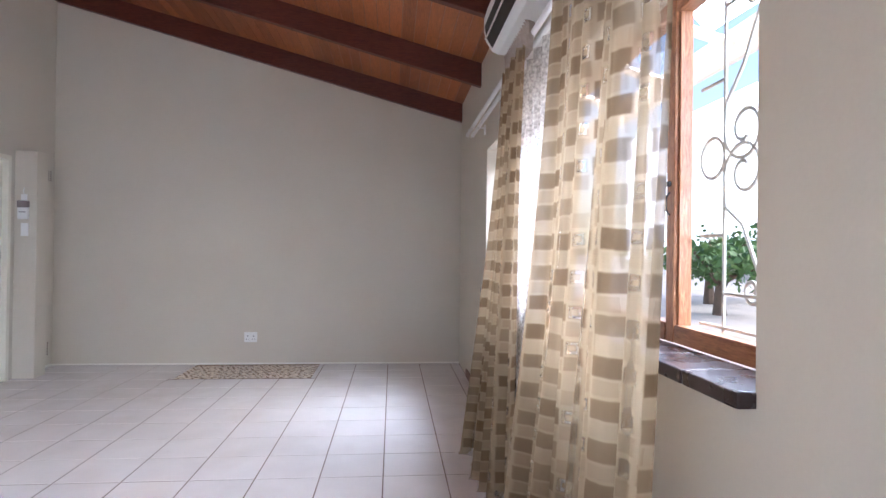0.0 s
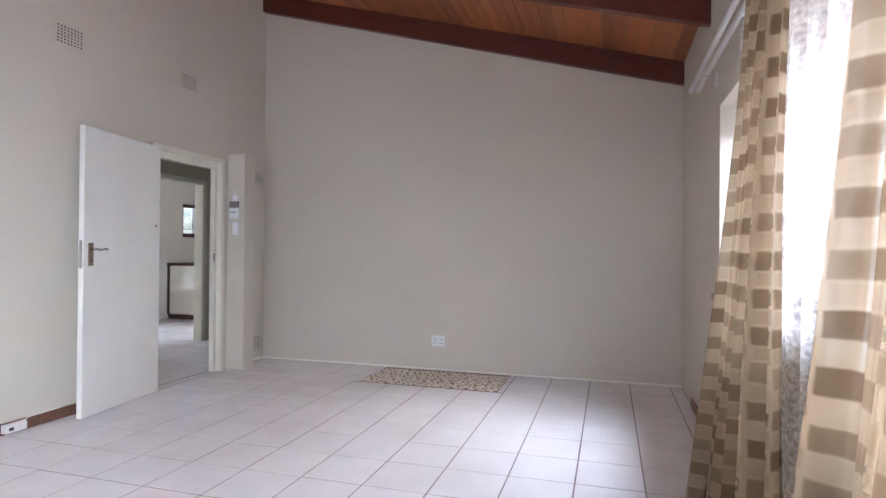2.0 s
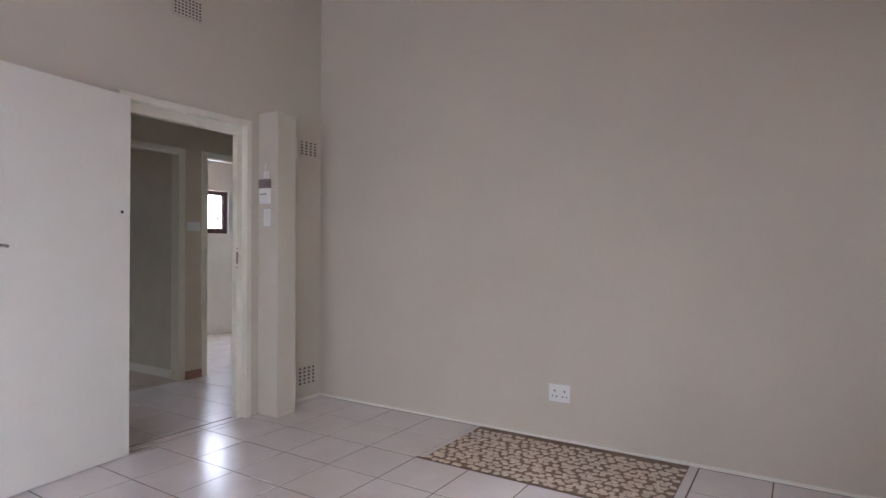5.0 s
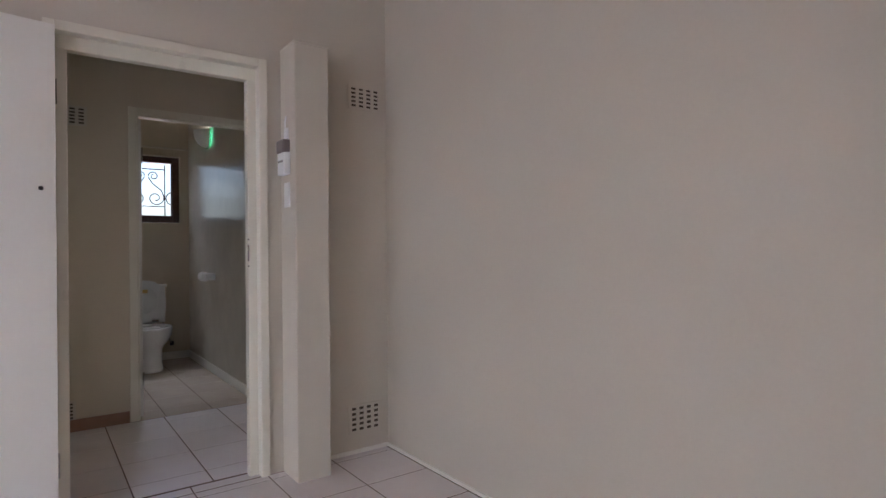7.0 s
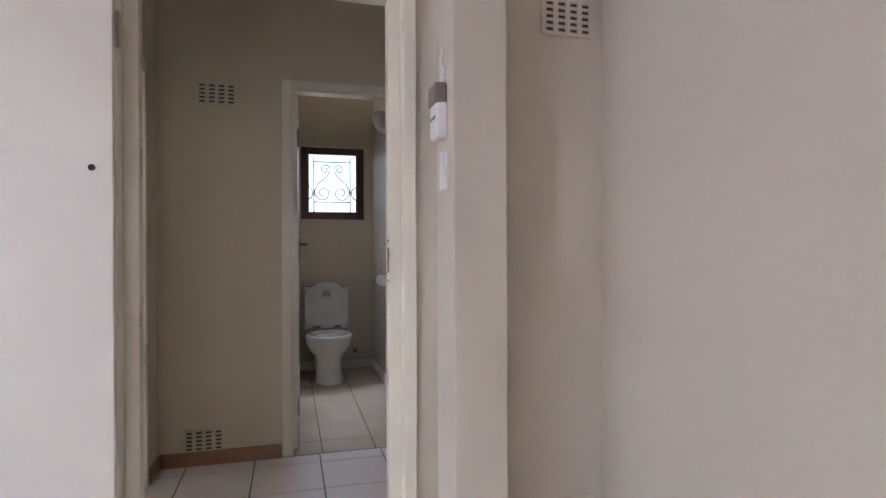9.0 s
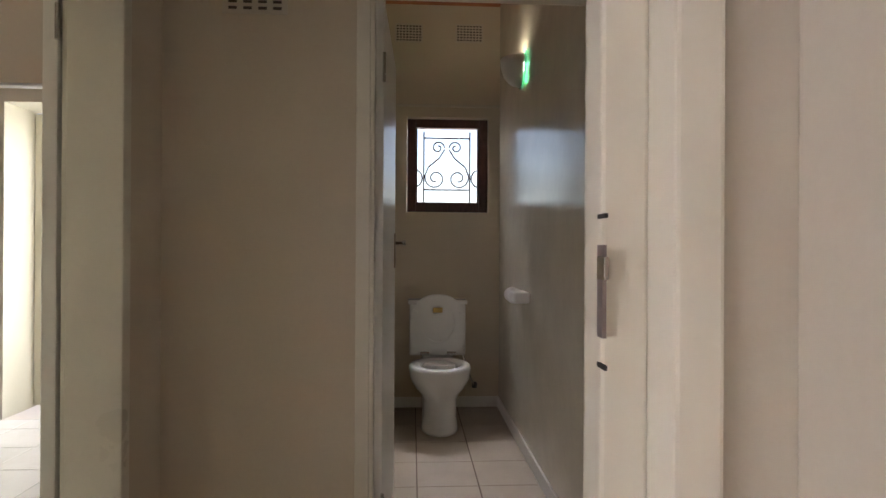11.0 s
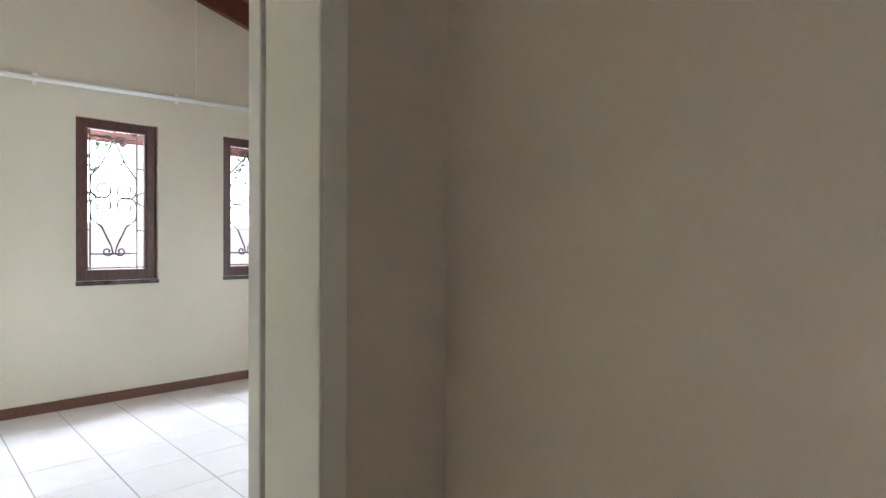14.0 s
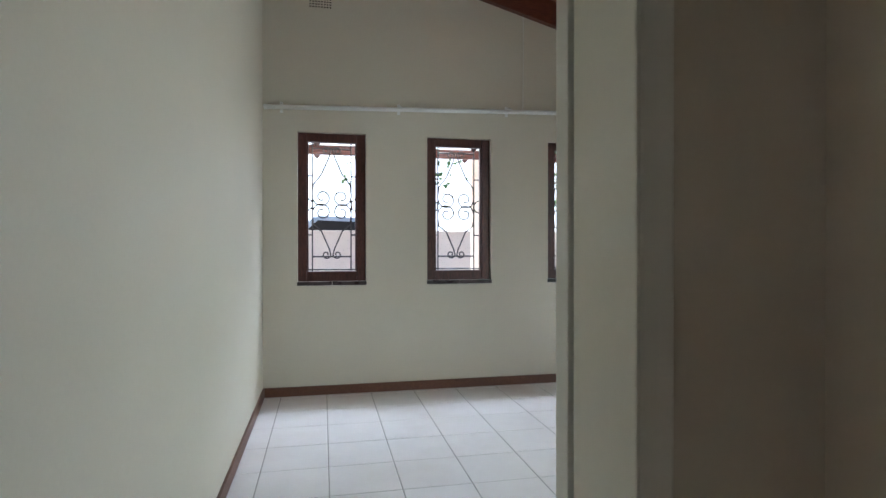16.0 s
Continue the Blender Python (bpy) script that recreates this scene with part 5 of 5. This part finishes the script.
def car(x, y, turn):
    ob = thing("car", "tall blue grey car parked behind the boundary wall", "car", pose(x, y, -0.15, 0, 0, turn))
    prof = [(-2.0, 0.35), (-2.05, 0.7), (-1.9, 0.9), (-1.25, 0.98), (-0.75, 1.40), (0.65, 1.44), (1.35, 1.0), (1.95, 0.92), (2.05, 0.65), (2.0, 0.35)]
    prof = [(px, pz * 1.38) for px, pz in prof]
    bm = bmesh.new()
    a = [bm.verts.new((px, -0.8, pz)) for px, pz in prof]
    b = [bm.verts.new((px, 0.8, pz)) for px, pz in prof]
    bm.faces.new(a)
    bm.faces.new(b[::-1])
    for i in range(len(prof)):
        j = (i + 1) % len(prof)
        bm.faces.new((a[i], a[j], b[j], b[i]))
    bmesh.ops.bevel(bm, geom=bm.edges[:], offset=0.05, segments=2, affect="EDGES")
    part("body", bm, M_CAR, ob)
    for s in (-1, 1):
        bm = bmesh.new()
        vs = [bm.verts.new((px, s * 0.803, pz)) for px, pz in ((-1.1, 1.38), (-0.7, 1.84), (0.6, 1.88), (1.15, 1.38))]
        bm.faces.new(vs)
        part("side_window", bm, M_DARK, ob)
        for wx in (-1.25, 1.25):
            bm = bmesh.new()
            lathe(bm, [(0.2, -0.09), (0.31, -0.09), (0.32, 0), (0.31, 0.09), (0.2, 0.09)], 24)
            bmesh.ops.transform(bm, matrix=pose(wx, s * 0.74, 0.32, 90), verts=bm.verts)
            w = part("wheel", bm, M_DARK, ob)
            bm = bmesh.new()
            lathe(bm, [(0.18, 0), (0.20, 0.01), (0.05, 0.03)], 16)
            bmesh.ops.transform(bm, matrix=pose(wx, s * 0.83, 0.32, -90 * s), verts=bm.verts)
            part("rim", bm, M_CHROME, w)


car(-2.6, -6.9, 4)


# ---- pebble inlay in the bedroom floor ----
def pebble_inlay():
    ob = thing("pebble_inlay", "pebble mosaic panel set into the tiled floor with a narrow tile border", "floor inlay", kind="structure")
    x0, x1, y0, y1 = 0.054, 1.405, 7.402, YN - 0.014
    part("bed", box((x0 + 0.04, y0 + 0.004, -0.004), (x1 - 0.045, y1, -0.0005)), M_MORTAR, ob)
    for a, b in (((x0 + 0.003, y0 + 0.003), (x0 + 0.04, y1)), ((x1 - 0.045, y0 + 0.003), (x1 - 0.003, y1))):
        part("border_tile", box((a[0], a[1], -0.004), (b[0], b[1], 0.0015), 0.001), M_TILE, ob)
    rng = random.Random(5)
    verts, faces = [], []
    step = 0.043
    ny, nx = int((y1 - y0 - 0.018) / step), int((x1 - x0 - 0.095) / step)
    for j in range(ny):
        for i in range(nx):
            cx = x0 + 0.055 + (i + 0.5 * (j % 2) + rng.uniform(-0.26, 0.26)) * step
            cy = y0 + 0.022 + (j + rng.uniform(-0.26, 0.26)) * step
            n, k = 7, len(verts)
            turn, el = rng.uniform(0, 6.28), rng.uniform(0.75, 1.0)
            top = rng.uniform(0.0012, 0.0028)
            for z, r in ((-0.002, 0.0215), (top * 0.6, 0.0202), (top, 0.015)):
                for q in range(n):
                    a = 2 * math.pi * q / n
                    px, py = r * math.cos(a), r * el * math.sin(a)
                    w = 1 + 0.14 * math.sin(3 * a + turn)
                    verts.append((cx + w * (px * math.cos(turn) - py * math.sin(turn)), cy + w * (px * math.sin(turn) + py * math.cos(turn)), z))
            for ring in (0, 1):
                for q in range(n):
                    a, b = k + ring * n + q, k + ring * n + (q + 1) % n
                    faces.append((a, b, b + n, a + n))
            faces.append(tuple(k + 2 * n + q for q in range(n)))
    me = bpy.data.meshes.new("pebbles")
    me.from_pydata(verts, [], faces)
    me.materials.append(M_PEBBLE)
    pb = new("pebbles", me)
    pb.parent = ob
    tagged(pb, kind="stuff")


pebble_inlay()

# ---- floor tiles ----
TILE_MESH = {}


def tile_mesh(w, d, joint, mat):
    key = (round(w, 3), round(d, 3), mat.name)
    if key not in TILE_MESH:
        bm = bmesh.new()
        g, e = joint / 2, 0.0022
        lo = [bm.verts.new((x, y, -0.004)) for x, y in ((g, g), (w - g, g), (w - g, d - g), (g, d - g))]
        mi = [bm.verts.new((x, y, -0.0012)) for x, y in ((g, g), (w - g, g), (w - g, d - g), (g, d - g))]
        hi = [bm.verts.new((x, y, 0.0)) for x, y in ((g + e, g + e), (w - g - e, g + e), (w - g - e, d - g - e), (g + e, d - g - e))]
        for r0, r1 in ((lo, mi), (mi, hi)):
            for k in range(4):
                bm.faces.new((r0[k], r0[(k + 1) % 4], r1[(k + 1) % 4], r1[k]))
        bm.faces.new(hi)
        bmesh.ops.recalc_face_normals(bm, faces=bm.faces)
        me = bpy.data.meshes.new("tile")
        bm.to_mesh(me)
        bm.free()
        me.materials.append(mat)
        TILE_MESH[key] = me
    return TILE_MESH[key]


def lay_tiles(parent, x0, x1, y0, y1, ox, oy, pitch, pitchy=0.0, joint=0.006, mat=None, skip=None, limit=290):
    rng = random.Random(int(ox * 1000))
    mat = mat or M_TILE
    py = pitchy or pitch
    i0, i1 = math.floor((x0 - ox) / pitch), math.ceil((x1 - ox) / pitch)
    j0, j1 = math.floor((y0 - oy) / py), math.ceil((y1 - oy) / py)
    for i in range(i0, i1):
        for j in range(j0, j1):
            a, b = max(x0, ox + i * pitch), min(x1, ox + (i + 1) * pitch)
            c, d = max(y0, oy + j * py), min(y1, oy + (j + 1) * py)
            if b - a < 0.02 or d - c < 0.02:
                continue
            if skip and skip[0] < (a + b) / 2 < skip[1] and skip[2] < (c + d) / 2 < skip[3]:
                continue
            ob = new("tile", tile_mesh(b - a, d - c, joint, mat))
            ob.parent = parent
            ob.matrix_basis = pose(a, c, rng.uniform(-0.0004, 0.0004), rng.uniform(-0.06, 0.06), rng.uniform(-0.06, 0.06), 0)


lay_tiles(floor_main, XW + 0.002, XE - 0.002, 1.6, YN - 0.004, 0.730, 6.368, 0.338, skip=(0.054, 1.406, 7.385, 8.1))
lay_tiles(floor_main, XW + 0.002, XE - 0.002, YS + 0.01, 1.594, 0.730, 6.368, 0.338)
lay_tiles(floor_main, XW2 + 0.01, XW - 0.004, 6.50, 7.38, 0.730, 6.368, 0.338)
lay_tiles(floor_lobby, XL + 0.002, XW2 - 0.004, 6.185, 11.59, -2.29, 6.815, 0.338)
lay_tiles(floor_lobby, XT + 0.002, XL - 0.004, 6.947, 7.768, -3.893, 7.17, 0.311, 0.297, mat=M_TILE_WARM)
lay_tiles(floor_lobby, XT + 0.002, XL - 0.004, 7.872, 11.59, -2.29, 6.815, 0.338)
lay_tiles(floor_second, XB + 0.002, XW2 - 0.004, YB + 0.002, 6.176, -2.53, 3.97, 0.335, 0.345, joint=0.0045)
